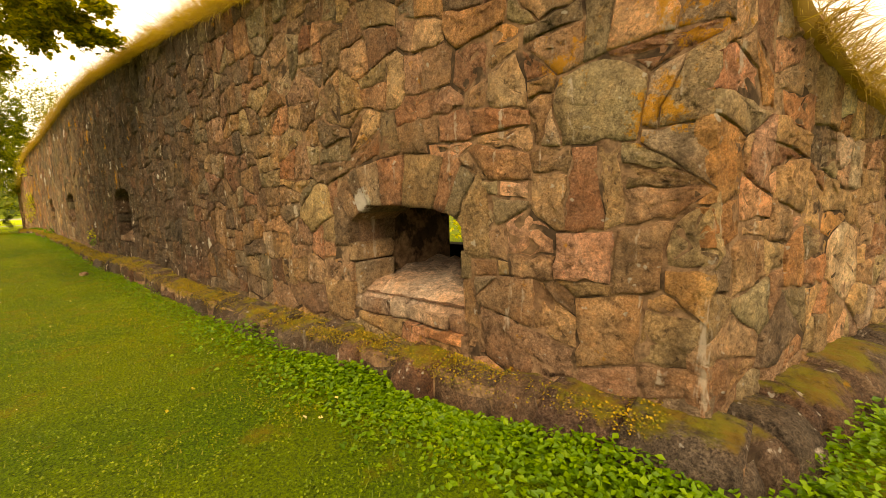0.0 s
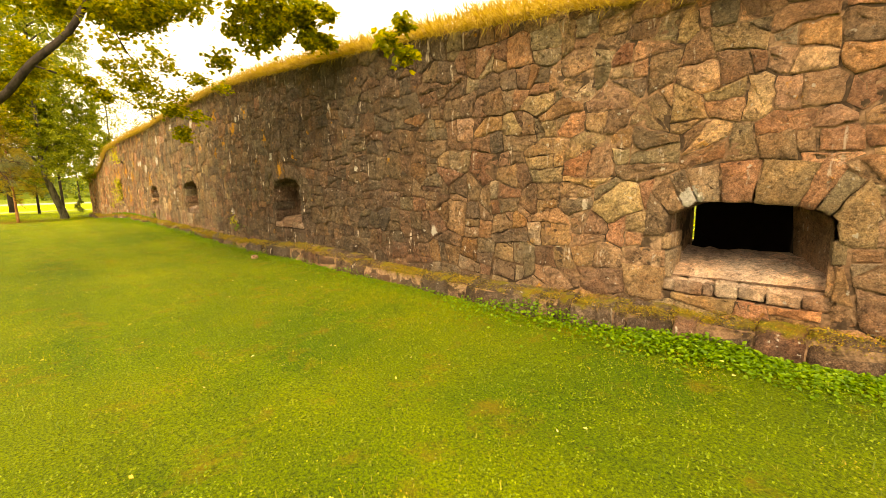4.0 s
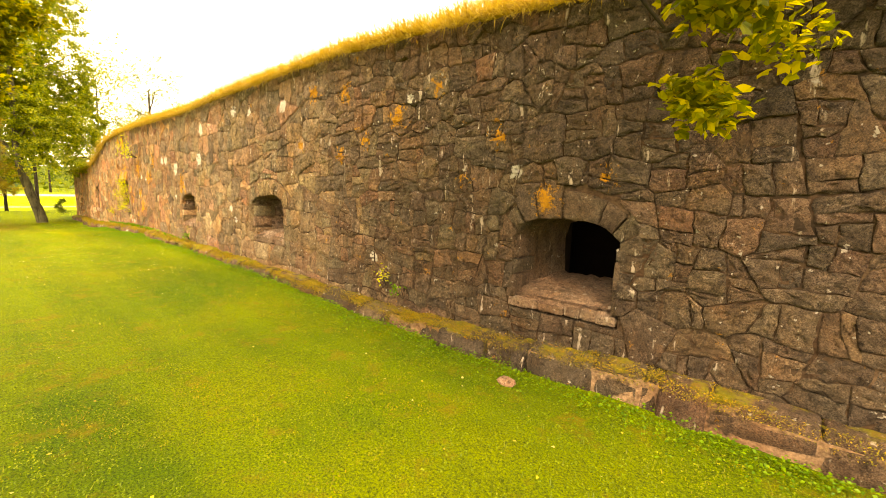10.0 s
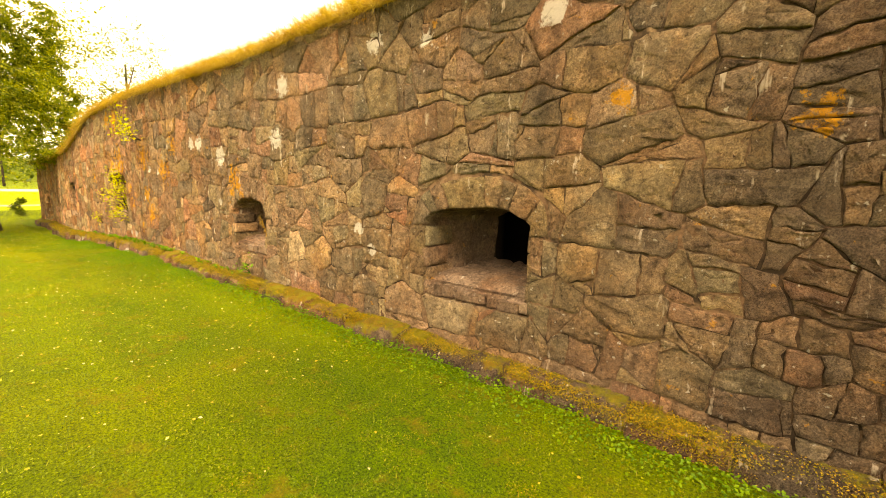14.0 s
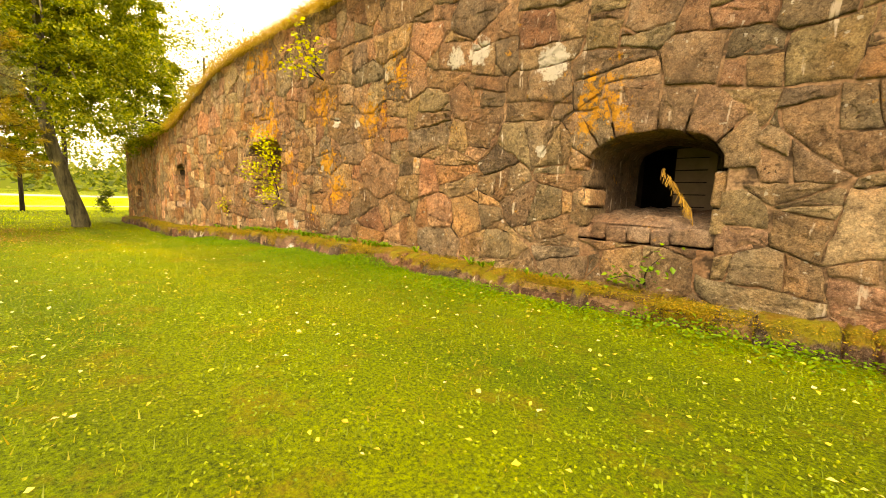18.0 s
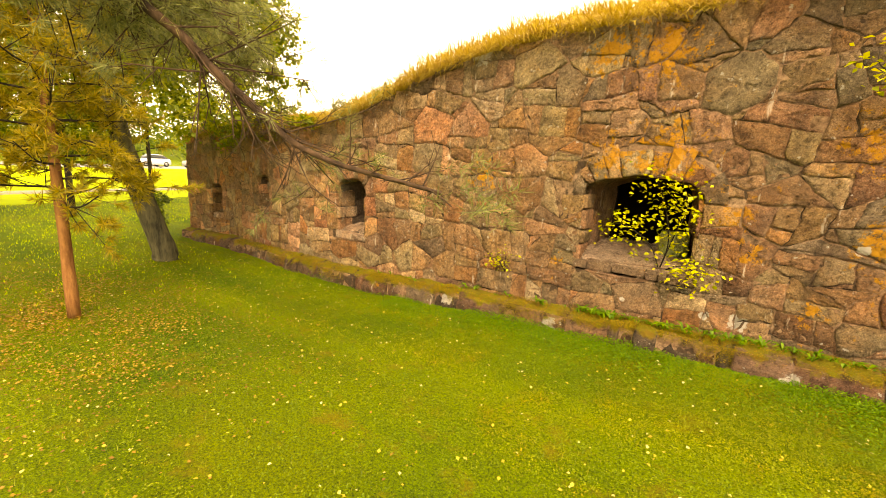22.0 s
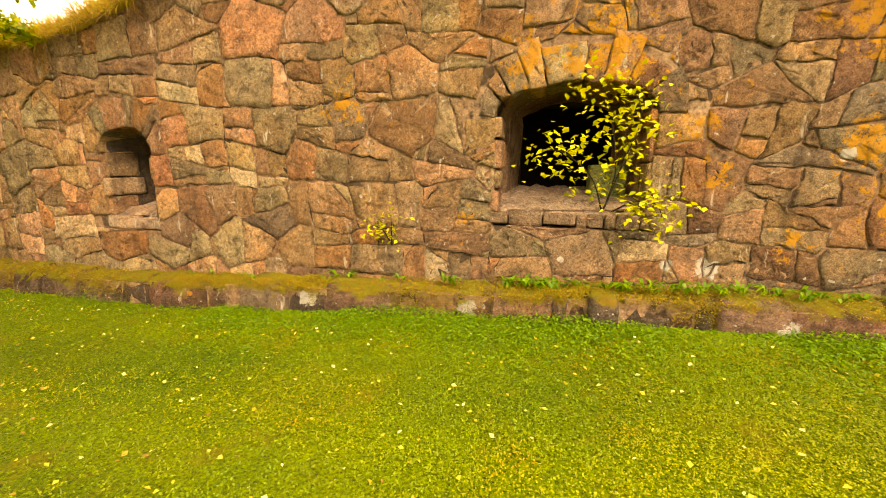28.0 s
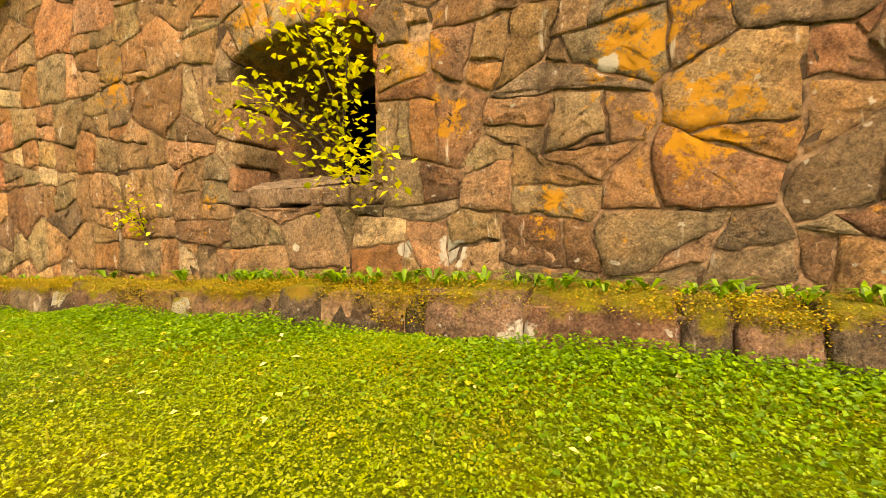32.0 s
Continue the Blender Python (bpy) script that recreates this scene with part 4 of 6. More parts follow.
embrasure(SEC[WINDOWS[1]], WINDOWS[1], 12, 0.95, 0.72, 0.0, (-9.12, -8.86, 1.02, 1.38))
embrasure(SEC[WINDOWS[2]], WINDOWS[2], 13)
embrasure(SEC[WINDOWS[3]], WINDOWS[3], 14, 0.95, 0.75)
embrasure(SEC[WINDOWS[4]], WINDOWS[4], 15, 0.95, 0.75)
embrasure(SEC[WINDOWS[5]], WINDOWS[5], 16, 0.95, 0.6)
embrasure(bent_wall, BENT_WINDOW, 17, 0.95, 1.0)
embrasure(side_wall, SIDE_WINDOW, 18, 0.95, 0.62, 0.0, None, (2.0, 3.0), 1.5)
embrasure(flank_wall, FLANK_WINDOW, 19, 0.95, 0.9)


LEDGE_OUT = [(8, 0.2), (0, 0.2), (-2, 0.22), (-4, 0.28), (-10, 0.27), (-13, 0.2), (-18, 0.22), (-22, 0.29), (-28, 0.28), (-35, 0.2)]


def ledge_out(x):
    return step_line(x, LEDGE_OUT)


# ---- plinth along the foot of the wall ----
def plinth(name, m, x_lo, x_hi, seed, label, shift=0.0):
    rng = random.Random(seed)
    ob = new(name)
    ob.matrix_basis = m
    tagged(ob, label, "plinth", kind="structure")
    wm = m.copy()
    x = x_lo
    while x < x_hi - 0.05:
        w = min(rng.choice((0.14, 0.2, 0.3, 0.42, 0.6) if x > -15 else (0.13, 0.2, 0.28, 0.4, 0.5)) * rng.uniform(0.8, 1.2), x_hi - x)
        wx = (wm @ Vector((x, 0, 0))).x
        top = step_line(wx, LEDGE_TOP) + rng.uniform(-0.03, 0.02)
        front = -ledge_out(wx) + rng.uniform(-0.06, 0.05)
        v, f = [], []
        worn = rng.uniform(0.0, 0.03)
        prof = [(front + 0.02, -0.25), (front - 0.012, top - 0.22), (front - 0.014, top - 0.13), (front - 0.002 + worn * 0.5, top - 0.06), (front + 0.03 + worn, top - 0.012), (front * 0.55, top + 0.012), (0.06, top + 0.02 + rng.uniform(-0.02, 0.02))]
        xs = [x + 0.003, x + 0.022, x + w * 0.36, x + w * 0.66, x + w - 0.022, x + w - 0.003]
        for i, px in enumerate(xs):
            end = i in (0, 5)
            for j, (y, z) in enumerate(prof):
                v.append((px + rng.uniform(-0.006, 0.006), y + (0.026 if end and j < 6 else 0) + rng.uniform(-0.019, 0.019), z - (0.024 if end else 0) + rng.uniform(-0.014, 0.014)))
        n = len(prof)
        for i in range(5):
            for j in range(n - 1):
                f.append((i * n + j, (i + 1) * n + j, (i + 1) * n + j + 1, i * n + j + 1))
        f.append(tuple(range(n)))
        f.append(tuple(reversed(range(5 * n, 6 * n))))
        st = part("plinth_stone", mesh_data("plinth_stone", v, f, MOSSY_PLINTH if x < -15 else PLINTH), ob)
        # painted shade along the plinth, darkest from x -6 to -10
        damp_and_shade = step_line(x, [(-4, 0.9), (-6, 0.45), (-10, 0.45), (-12, 0.72), (-14, 1.0)])
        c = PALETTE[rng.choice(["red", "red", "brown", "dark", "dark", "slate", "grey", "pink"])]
        k = damp_and_shade * rng.uniform(0.28, 0.80)
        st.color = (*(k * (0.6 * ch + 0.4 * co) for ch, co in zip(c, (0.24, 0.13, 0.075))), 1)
        x += w
    cells, n = [], round((x_hi - x_lo) / 0.8)
    for k in range(n):
        a, c = x_lo + (x_hi - x_lo) * k / n, x_lo + (x_hi - x_lo) * (k + 1) / n
        wx = (wm @ Vector(((a + c) / 2, 0, 0))).x
        cells.append((a, c, -ledge_out(wx) + 0.035, 0.05, -0.3, step_line(wx, LEDGE_TOP) - 0.04))
    v, f = boxes(cells)
    part("mortar_bed", mesh_data("mortar_bed", v, f, MORTAR, False), ob)
    return ob


plinth("plinth_1", MAIN, -28.9, CORNER[0] + 0.14, 31, "low mossy granite plinth along the foot of the wall")
plinth("plinth_2", SIDE, -0.145, 7.3, 32, "granite plinth along the return wall")
plinth("plinth_4", BENT, -30.9, -28.92, 34, "granite plinth under the far stretch of the wall")
plinth("plinth_3", FLANK, -32.8, -31.0, 33, "granite plinth at the far end of the wall")


# ---- turf on top of the wall ----
def turf(name, m, x_lo, x_hi, seed, label):
    rng = random.Random(seed)
    v, f, n = [], [], max(2, round((x_hi - x_lo) / 0.22))
    for i in range(n + 1):
        x = x_lo + (x_hi - x_lo) * i / n
        t = step_line(x, TOP)
        for y, z in ((0.06, -0.05), (-0.035, 0.0), (-0.045, 0.04), (0.0, 0.09), (0.25, 0.18), (0.7, 0.24), (1.25, 0.12), (1.3, -0.3)):
            v.append((x + rng.uniform(-0.03, 0.03), y + rng.uniform(-0.035, 0.035), t + z + rng.uniform(-0.03, 0.03)))
        if i:
            k = len(v) - 16
            f += [(k + j, k + j + 8, k + j + 9, k + j + 1) for j in range(7)]
    ob = new(name)
    ob.matrix_basis = m
    tagged(ob, label, "turf", kind="structure")
    part("soil", mesh_data("soil", v, f, DARK_EARTH), ob)
    g = np.random.default_rng(seed)
    k = int((x_hi - x_lo) * 1700)
    x = g.uniform(x_lo, x_hi, k)
    tuft = 0.55 + 0.45 * np.sin(x * 5.1 + np.sin(x * 2.3) * 2) * np.sin(x * 1.7)
    y = np.where(g.uniform(0, 1, k) < 0.45, g.uniform(-0.13, 0.0, k), g.uniform(0.0, 0.5, k))
    tz = np.array([step_line(q, TOP) for q in x])
    z = tz + np.interp(y, [-0.1, 0.0, 0.25, 0.5], [0.03, 0.11, 0.18, 0.2]) - np.where(y < 0.0, g.uniform(0.0, 0.10, k), 0.0)
    ln = g.uniform(0.08, 0.22, k) * (0.65 + 0.55 * tuft)
    a = g.uniform(0, 2 * np.pi, k)
    over = np.where(y < 0.0, -0.7, -0.15)
    dx, dy, dz = np.cos(a) * 0.95, np.sin(a) * 0.6 + over, np.where(y < 0.0, g.uniform(-0.8, 0.7, k), g.uniform(0.35, 0.95, k))
    w = g.uniform(0.003, 0.007, k)
    p = np.stack([x, y, z], 1)
    d = np.stack([dx, dy, dz], 1) * ln[:, None]
    s = np.stack([np.cos(a + 1.5), np.sin(a + 1.5) * 0.3, 0 * a], 1) * w[:, None]
    mid = p + d * 0.55 + np.array([0, 0, 1]) * ln[:, None] * 0.12
    quads = np.stack([p - s, p + s, mid + s * 0.8, mid - s * 0.8], 1)
    tips = np.stack([mid - s * 0.8, mid + s * 0.8, p + d - s * 0.1, p + d + s * 0.1], 1)
    part("dry_grass", soup("dry_grass", np.concatenate([quads, tips]), DRY), ob, "long dry golden grass")["kind"] = "stuff"


turf("turf_1", MAIN, -28.95, -0.3, 41, "turf with long dry golden grass capping the wall")
turf("turf_2", SIDE, -0.1, 7.4, 42, "dry golden grass capping the return wall")
turf("turf_4", BENT, -31.0, -28.9, 44, "dry turf capping the far stretch of the wall")
turf("turf_3", FLANK, -32.8, -30.9, 43, "dry turf capping the far wall end")
# ---- lawn grass, weeds and fallen leaves ----
def ground_at(x, y):
    """ground_z for arrays."""
    xs, zs = zip(*sorted(GROUND))
    fade = np.clip((np.abs(y + 2) - 6) / 20, 0, 1)
    return np.interp(x, xs, zs) * (1 - fade) + 0.05 * fade + 0.012 * np.sin(x * 1.3 + y) * np.sin(y * 1.7)


def blades(name, x, y, length, width, mat, seed, lean=0.45, label="", category=""):
    g = np.random.default_rng(seed)
    n = len(x)
    z = ground_at(x, y) - 0.004
    a = g.uniform(0, 2 * np.pi, n)
    p = np.stack([x, y, z], 1)
    d = np.stack([np.cos(a) * lean * g.uniform(0.2, 1, n), np.sin(a) * lean * g.uniform(0.2, 1, n), np.ones(n)], 1) * length[:, None]
    s = np.stack([-np.sin(a), np.cos(a), 0 * a], 1) * width[:, None]
    ob = new(name, soup(name, np.stack([p - s, p + s, p + d], 1), mat))
    return tagged(ob, label, category, kind="stuff")


g = np.random.default_rng(5)
n = 110000
bx = g.uniform(-33, 3.0, n)
by = -0.35 - 7.5 * g.uniform(0, 1, n) ** 1.25
ok = ~((bx > -0.3) & (by > -0.3))
bx, by = bx[ok], by[ok]
blades("lawn_grass", bx, by, g.uniform(0.015, 0.038, len(bx)), g.uniform(0.0018, 0.004, len(bx)), BLADE, 6, 0.9, "short mown yellow-green lawn grass", "grass")
n = 9000
sx = g.uniform(0.3, 5, n)
sy = g.uniform(-1, 6, n)
ok = (sx - 0.0) * 0.95 - sy * 0.31 > 0.45
blades("lawn_grass_side", sx[ok], sy[ok], g.uniform(0.02, 0.05, ok.sum()), g.uniform(0.002, 0.005, ok.sum()), BLADE, 7, 0.9, "short lawn grass beside the return wall", "grass")


n = 95000
ex = -28.5 - 44.0 * g.uniform(0, 1, n) ** 1.3
ey = g.uniform(-16, 9, n)
ok = ~((ey > -0.5) & (ex > -35.0)) & (g.uniform(0, 1, n) < (-28.5 - ex) / 5.0)
blades("lawn_grass_far", ex[ok], ey[ok], g.uniform(0.025, 0.055, ok.sum()), g.uniform(0.006, 0.014, ok.sum()), FAR_GRASS, 8, 0.9, "lawn beyond the end of the wall, painted bright as sunlit", "grass")


def leaves(points, size, seed, flat=0.5, droop=0.0):
    """Small folded leaves at points: diamond shapes turned at random."""
    r = np.random.default_rng(seed)
    n = len(points)
    a = r.uniform(0, 2 * np.pi, n)
    tilt = r.normal(0, 1 - flat, n)
    u = np.stack([np.cos(a), np.sin(a), tilt - droop], 1)
    u /= np.linalg.norm(u, axis=1)[:, None]
    nrm = np.stack([r.normal(0, 0.6 * (1 - flat) + 0.15, n), r.normal(0, 0.6 * (1 - flat) + 0.15, n), np.ones(n)], 1)
    s = np.cross(nrm, u)
    s /= np.linalg.norm(s, axis=1)[:, None]
    k = (size * r.uniform(0.6, 1.3, n))[:, None]
    p = np.asarray(points)
    lift = np.cross(u, s) * k * 0.12
    return np.stack([p, p + u * k * 0.45 + s * k * 0.38 + lift, p + u * k, p + u * k * 0.45 - s * k * 0.38 + lift], 1)


g = np.random.default_rng(15)
n = 38000
hx = np.concatenate([g.uniform(-31, 1.5, n), g.normal(-23.0, 1.9, 36000)])
hy = np.concatenate([-0.3 - 5.4 * g.uniform(0, 1, n) ** 1.3, -0.4 - np.abs(g.normal(0, 1.15, 36000))])
fine = np.where(np.arange(len(hx)) < n, 0.0115, 0.0075)
n = len(hx)
patch = 0.5 + 0.5 * np.sin(hx * 1.9 + np.sin(hy * 2.2)) * np.sin(hy * 2.7 + hx * 0.6)
ok = g.uniform(0, 1, n) < 0.45 + 0.55 * patch
hx, hy, fine = np.repeat(hx[ok], 8), np.repeat(hy[ok], 8), np.repeat(fine[ok], 8)
cx, cy = hx + g.normal(0, 0.022, len(hx)), hy + g.normal(0, 0.022, len(hy))
cz = ground_at(cx, cy) + g.uniform(0.006, 0.018, len(cx)) + 0.020 * np.exp(-((cx - hx) ** 2 + (cy - hy) ** 2) / 0.0006)
tagged(new("lawn_clover", soup("lawn_clover", leaves(np.stack([cx, cy, cz], 1), fine, 16, 0.6), CLOVER)), "low clover and broad-leaved weeds mixed through the lawn", "clover", kind="stuff")


def weeds(name, m, x_lo, x_hi, count, seed, label, dens, reach=0.17):
    r = np.random.default_rng(seed)
    x = r.uniform(x_lo, x_hi, count)
    keep = r.uniform(0, 1, count) < np.array([dens(q) for q in x])
    x = x[keep]
    n = len(x)
    out = np.abs(r.normal(0, reach, n))
    y = -np.array([ledge_out((m @ Vector((q, 0, 0))).x) for q in x]) - 0.03 - out
    h = np.maximum(0.015, np.where(x > -4.5, 1.5, 1.0) * r.uniform(0.02, 0.11, n) * (1 - out / (3.5 * reach)) * (0.6 + 0.5 * np.sin(x * 3.1) * np.sin(x * 1.3)))
    w = np.array([m @ Vector((a, b, 0)) for a, b in zip(x, y)])
    z = np.array([ground_z(a, b) for a, b in w[:, :2]])
    p = np.stack([w[:, 0], w[:, 1], z + h], 1)
    ob = new(name, soup(name, leaves(p, np.where(x > -4.5, 0.031, np.where(x > -19, 0.026, 0.017)), seed + 1, 0.62, 0.1), WEED))
    tagged(ob, label, "weeds", kind="stuff")


def weed_density(x):
    return step_line(x, [(3, 1.0), (-2.6, 0.9), (-4.5, 0.3), (-9, 0.35), (-13, 0.5), (-16, 0.55), (-19, 0.5), (-21, 1.0), (-25, 0.8), (-28, 0.3), (-33, 0.12)])


weeds("ground_elder_far", MAIN, -26.5, -19, 46000, 54, "low fresh green ground elder along the mossy plinth", weed_density, 0.34)
weeds("ground_elder", MAIN, -29, 0.1, 37000, 51, "fresh green ground elder growing at the foot of the plinth", weed_density)
weeds("ground_elder_corner", MAIN, -2.9, 0.0, 7000, 52, "thick fresh green ground elder at the corner of the wall", lambda x: min(1.0, (x + 2.9) / 0.8))
weeds("ground_elder_side", SIDE, -0.3, 6, 9000, 53, "fresh green ground elder along the return wall", lambda x: 0.8)

# moss, pine litter and small plants lying on the plinth
r = np.random.default_rng(61)
n = 520000
mx = r.uniform(-30.8, -0.5, n)
keep = r.uniform(0, 1, n) < np.array([step_line(q, [(0, 0.25), (-3, 0.4), (-9, 0.4), (-11, 0.65), (-15, 0.8), (-22, 1.0), (-27, 1.0), (-31, 0.3)]) for q in mx]) * (0.55 + 0.45 * np.sin(mx * 4.3) * np.sin(mx * 1.9))
mx = mx[keep]
my = -r.uniform(0.02, 1.0, len(mx)) * np.array([ledge_out(q) for q in mx]) * 1.08
mz = np.array([step_line(q, LEDGE_TOP) for q in mx]) + r.uniform(-0.02, 0.03, len(mx)) + 0.02 * np.sin(mx * 7.1 + 3 * np.sin(mx * 2.9)) * np.sin(my * 31 + mx * 3) - 0.05 * (my < -0.92 * np.array([ledge_out(q) for q in mx])) * r.uniform(0, 1, len(mx))
hang = (mx < -9) & (r.uniform(0, 1, len(mx)) < 0.4) & (np.sin(mx * 2.7 + 2 * np.sin(mx * 1.1)) + 0.4 * np.sin(mx * 9.0) > 0.1)
my = np.where(hang, -np.array([ledge_out(q) for q in mx]) - r.uniform(-0.01, 0.03, len(mx)), my)
mz = np.where(hang, np.array([step_line(q, LEDGE_TOP) for q in mx]) - 0.15 * r.uniform(0, 1, len(mx)) ** 1.4, mz)
my = my + 0.0875 * np.maximum(0, -28.9 - mx)
tagged(new("ledge_moss", soup("ledge_moss", leaves(np.stack([mx, my, mz], 1), np.where(mx < -18, 0.0095, 0.011), 62, 0.55), LEDGE_MOSS)), "yellow-green moss and rusty pine litter on the plinth", "moss", kind="stuff")


def herb(x, y, z, seed, tall=0.16, count=9):
    """A rosette of long leaves."""
    q = np.random.default_rng(seed)
    polys = []
    for k in range(count):
        a = q.uniform(0, 2 * np.pi)
        ln = tall * q.uniform(0.6, 1.2)
        d = np.array([np.cos(a), np.sin(a) * 0.7 - 0.2, 0])
        s = np.array([-np.sin(a), np.cos(a), 0]) * ln * 0.10
        p0, p1, p2 = np.zeros(3), d * ln * 0.45 + [0, 0, ln * 0.55], d * ln + [0, 0, ln * q.uniform(0.3, 0.7)]
        polys.append([p0 - s * 0.3, p0 + s * 0.3, p1 + s, p1 - s])
        polys.append([p1 - s, p1 + s, p2 + s * 0.2, p2 - s * 0.2])
    return np.array(polys) + np.array([x, y, z])


q, rosettes = random.Random(63), []
for k in range(150):
    x = q.uniform(-24.2, -20.6) if k < 100 else q.uniform(-27, -18)
    rosettes.append(herb(x, -q.uniform(0.15, 0.7) * ledge_out(x), step_line(x, LEDGE_TOP) + 0.012, 200 + k, q.uniform(0.035, 0.12), q.randint(5, 9)))
tagged(new("plinth_herbs", soup("plinth_herbs", np.concatenate(rosettes), WEED)), "small green leafy plants growing on the plinth", "plants", kind="stuff")

r = np.random.default_rng(71)
n = 4000
fx = np.concatenate([r.uniform(-33, -15, 3650), r.uniform(-15, 1, 350)])
fy = -0.5 - 6.5 * r.uniform(0, 1, n) ** 1.2
fz = np.array([ground_z(a, b) for a, b in zip(fx, fy)]) + r.uniform(0.015, 0.04, n)
tagged(new("fallen_leaves", soup("fallen_leaves", leaves(np.stack([fx, fy, fz], 1), 0.024, 72, 0.75), FALLEN)), "small yellow birch leaves scattered on the lawn", "leaves", kind="stuff")


# rusty litter under the young pine and along the far lawn
lx, ly = -28.8 + r.normal(0, 1.3, 16000), -3.2 + r.normal(0, 0.75, 16000)
ok = (ly < -0.5) & (r.uniform(0, 1, 16000) < 0.55 + 0.45 * np.sin(lx * 3.1) * np.sin(ly * 4.3))
lx, ly = lx[ok], ly[ok]
tagged(new("pine_litter", soup("pine_litter", leaves(np.stack([lx, ly, ground_at(lx, ly) + r.uniform(0.01, 0.03, len(lx))], 1), 0.024, 73, 0.8), PINE_LITTER)), "rusty brown pine litter in the grass under the young pine", "litter", kind="stuff")


# a loose stone on the grass
def loose_stone(x, y, size, seed, label):
    rng = random.Random(seed)
    bm = bmesh.new()
    bmesh.ops.create_icosphere(bm, subdivisions=2, radius=1)
    for v in bm.verts:
        v.co *= 1 + rng.uniform(-0.13, 0.13)
        v.co = Vector((v.co.x * size, v.co.y * size * 0.7, max(v.co.z, -0.5) * size * 0.5))
    me = bpy.data.meshes.new("loose_stone")
    bm.to_mesh(me)
    bm.free()
    me.materials.append(STONE)
    ob = new("loose_stone", me)
    ob.location, ob.color = (x, y, ground_z(x, y) + size * 0.22), (0.50, 0.30, 0.2, 1)
    return tagged(ob, label, "stone")


def mossy_block(x, y, z):
    rng = random.Random(4)
    ob = new("mossy_block", jamb_stone(-0.14, 0.14, -0.12, 0.12, 0, 0.28, rng))
    ob.data.materials[0] = PLINTH
    ob.location, ob.color = (x, y, z), (0.30, 0.42, 0.14, 1)
    return tagged(ob, "green mossy stone block sitting in the gun opening", "stone")


mossy_block(-23.41, 0.55, 1.01)
loose_stone(-9.0, -0.62, 0.085, 3, "pinkish loose stone lying on the grass by the plinth")


# ---- shrubs growing out of the wall ----
def shrub(name, root, stems, count, size, seed, mat, label, spread_by=0.13):
    ob = new(name)
    ob.location = root
    tagged(ob, label, "shrub")
    rng = random.Random(seed)
    tubes, pts = [], []
    for st in stems:
        line = curve(st, 6)
        n = len(line)
        tubes.append(tube(line, [0.007 * (1 - 0.75 * i / n) for i in range(n)], 5))
        for i in range(count // len(stems)):
            t = rng.uniform(0.22, 1.0) ** 0.8
            p = line[min(int(t * n), n - 1)]
            pts.append(p + Vector((rng.gauss(0, spread_by), rng.gauss(0, spread_by * 0.7), rng.gauss(0, spread_by * 0.8))))
    v, f = joined(tubes)
    part("stem", mesh_data("stem", v, f, BARK), ob)
    part("foliage", soup("foliage", leaves(np.array(pts), size, seed, 0.55, 0.35), mat), ob)
    return ob


shrub("birch_sapling", (-23.48, 0.10, 0.94),
      [[(0, 0, 0), (0.05, -0.1, 0.3), (-0.02, -0.2, 0.65), (-0.12, -0.25, 0.9)], [(0, 0, 0), (-0.1, -0.12, 0.25), (-0.3, -0.25, 0.42), (-0.42, -0.3, 0.44)],
       [(0.05, 0, 0), (0.16, -0.2, 0.1), (0.28, -0.3, 0.1), (0.32, -0.32, 0.02)], [(0, 0, 0), (0.1, -0.15, 0.4), (0.16, -0.2, 0.62), (0.12, -0.22, 0.8)]],
      640, 0.049, 81, YELLOW, "young birch with yellow leaves growing in the gun opening", 0.10)
shrub("wall_sapling", (-22.05, -0.03, 2.47),
      [[(0, 0, 0), (0.02, -0.2, 0.15), (-0.05, -0.28, 0.38), (-0.08, -0.3, 0.6)], [(0, 0, 0), (-0.12, -0.2, 0.1), (-0.28, -0.3, 0.2), (-0.3, -0.3, 0.3)],
       [(0, 0, 0), (0.12, -0.2, 0.05), (0.22, -0.25, 0.15), (0.26, -0.3, 0.28)]],
      170, 0.06, 82, YELLOW, "small yellow-leaved sapling rooted high in the wall", 0.09)
shrub("wall_tuft", (-25.08, -0.02, 0.64), [[(0, 0, 0), (0.02, -0.06, 0.1), (0.04, -0.1, 0.22)], [(0, 0, 0), (-0.05, -0.06, 0.12), (-0.1, -0.1, 0.16)]], 90, 0.04, 83, YELLOW, "little yellow-green seedling in a joint of the wall", 0.06)
shrub("wall_tuft", (-11.16, -0.06, 0.53), [[(0, 0, 0), (0.02, -0.06, 0.1), (0.04, -0.1, 0.2)]], 46, 0.04, 84, YELLOW, "little yellow-leaved seedling above the plinth", 0.05)
shrub("wall_tuft", (-18.05, -0.06, 0.48), [[(0, 0, 0), (0.02, -0.06, 0.1), (0.1, -0.1, 0.2)], [(0, 0, 0), (-0.1, -0.05, 0.05), (-0.2, -0.1, 0.02)]], 60, 0.045, 85, WEED, "green weed hanging below the gun opening", 0.06)
shrub("wall_tuft", (-10.89, -0.1, 0.47), [[(0, 0, 0), (0.02, -0.06, 0.06), (0.04, -0.1, 0.12)]], 40, 0.04, 86, WEED, "bright green weed above the plinth", 0.05)

# dry straw and old boards in the fourth opening
straw = new("straw_wisp")
straw.location = (-17.86, 0.1, 0.99)
tagged(straw, "wisp of dry yellow straw leaning in the gun opening", "straw")
rr = np.random.default_rng(91)
polys = []
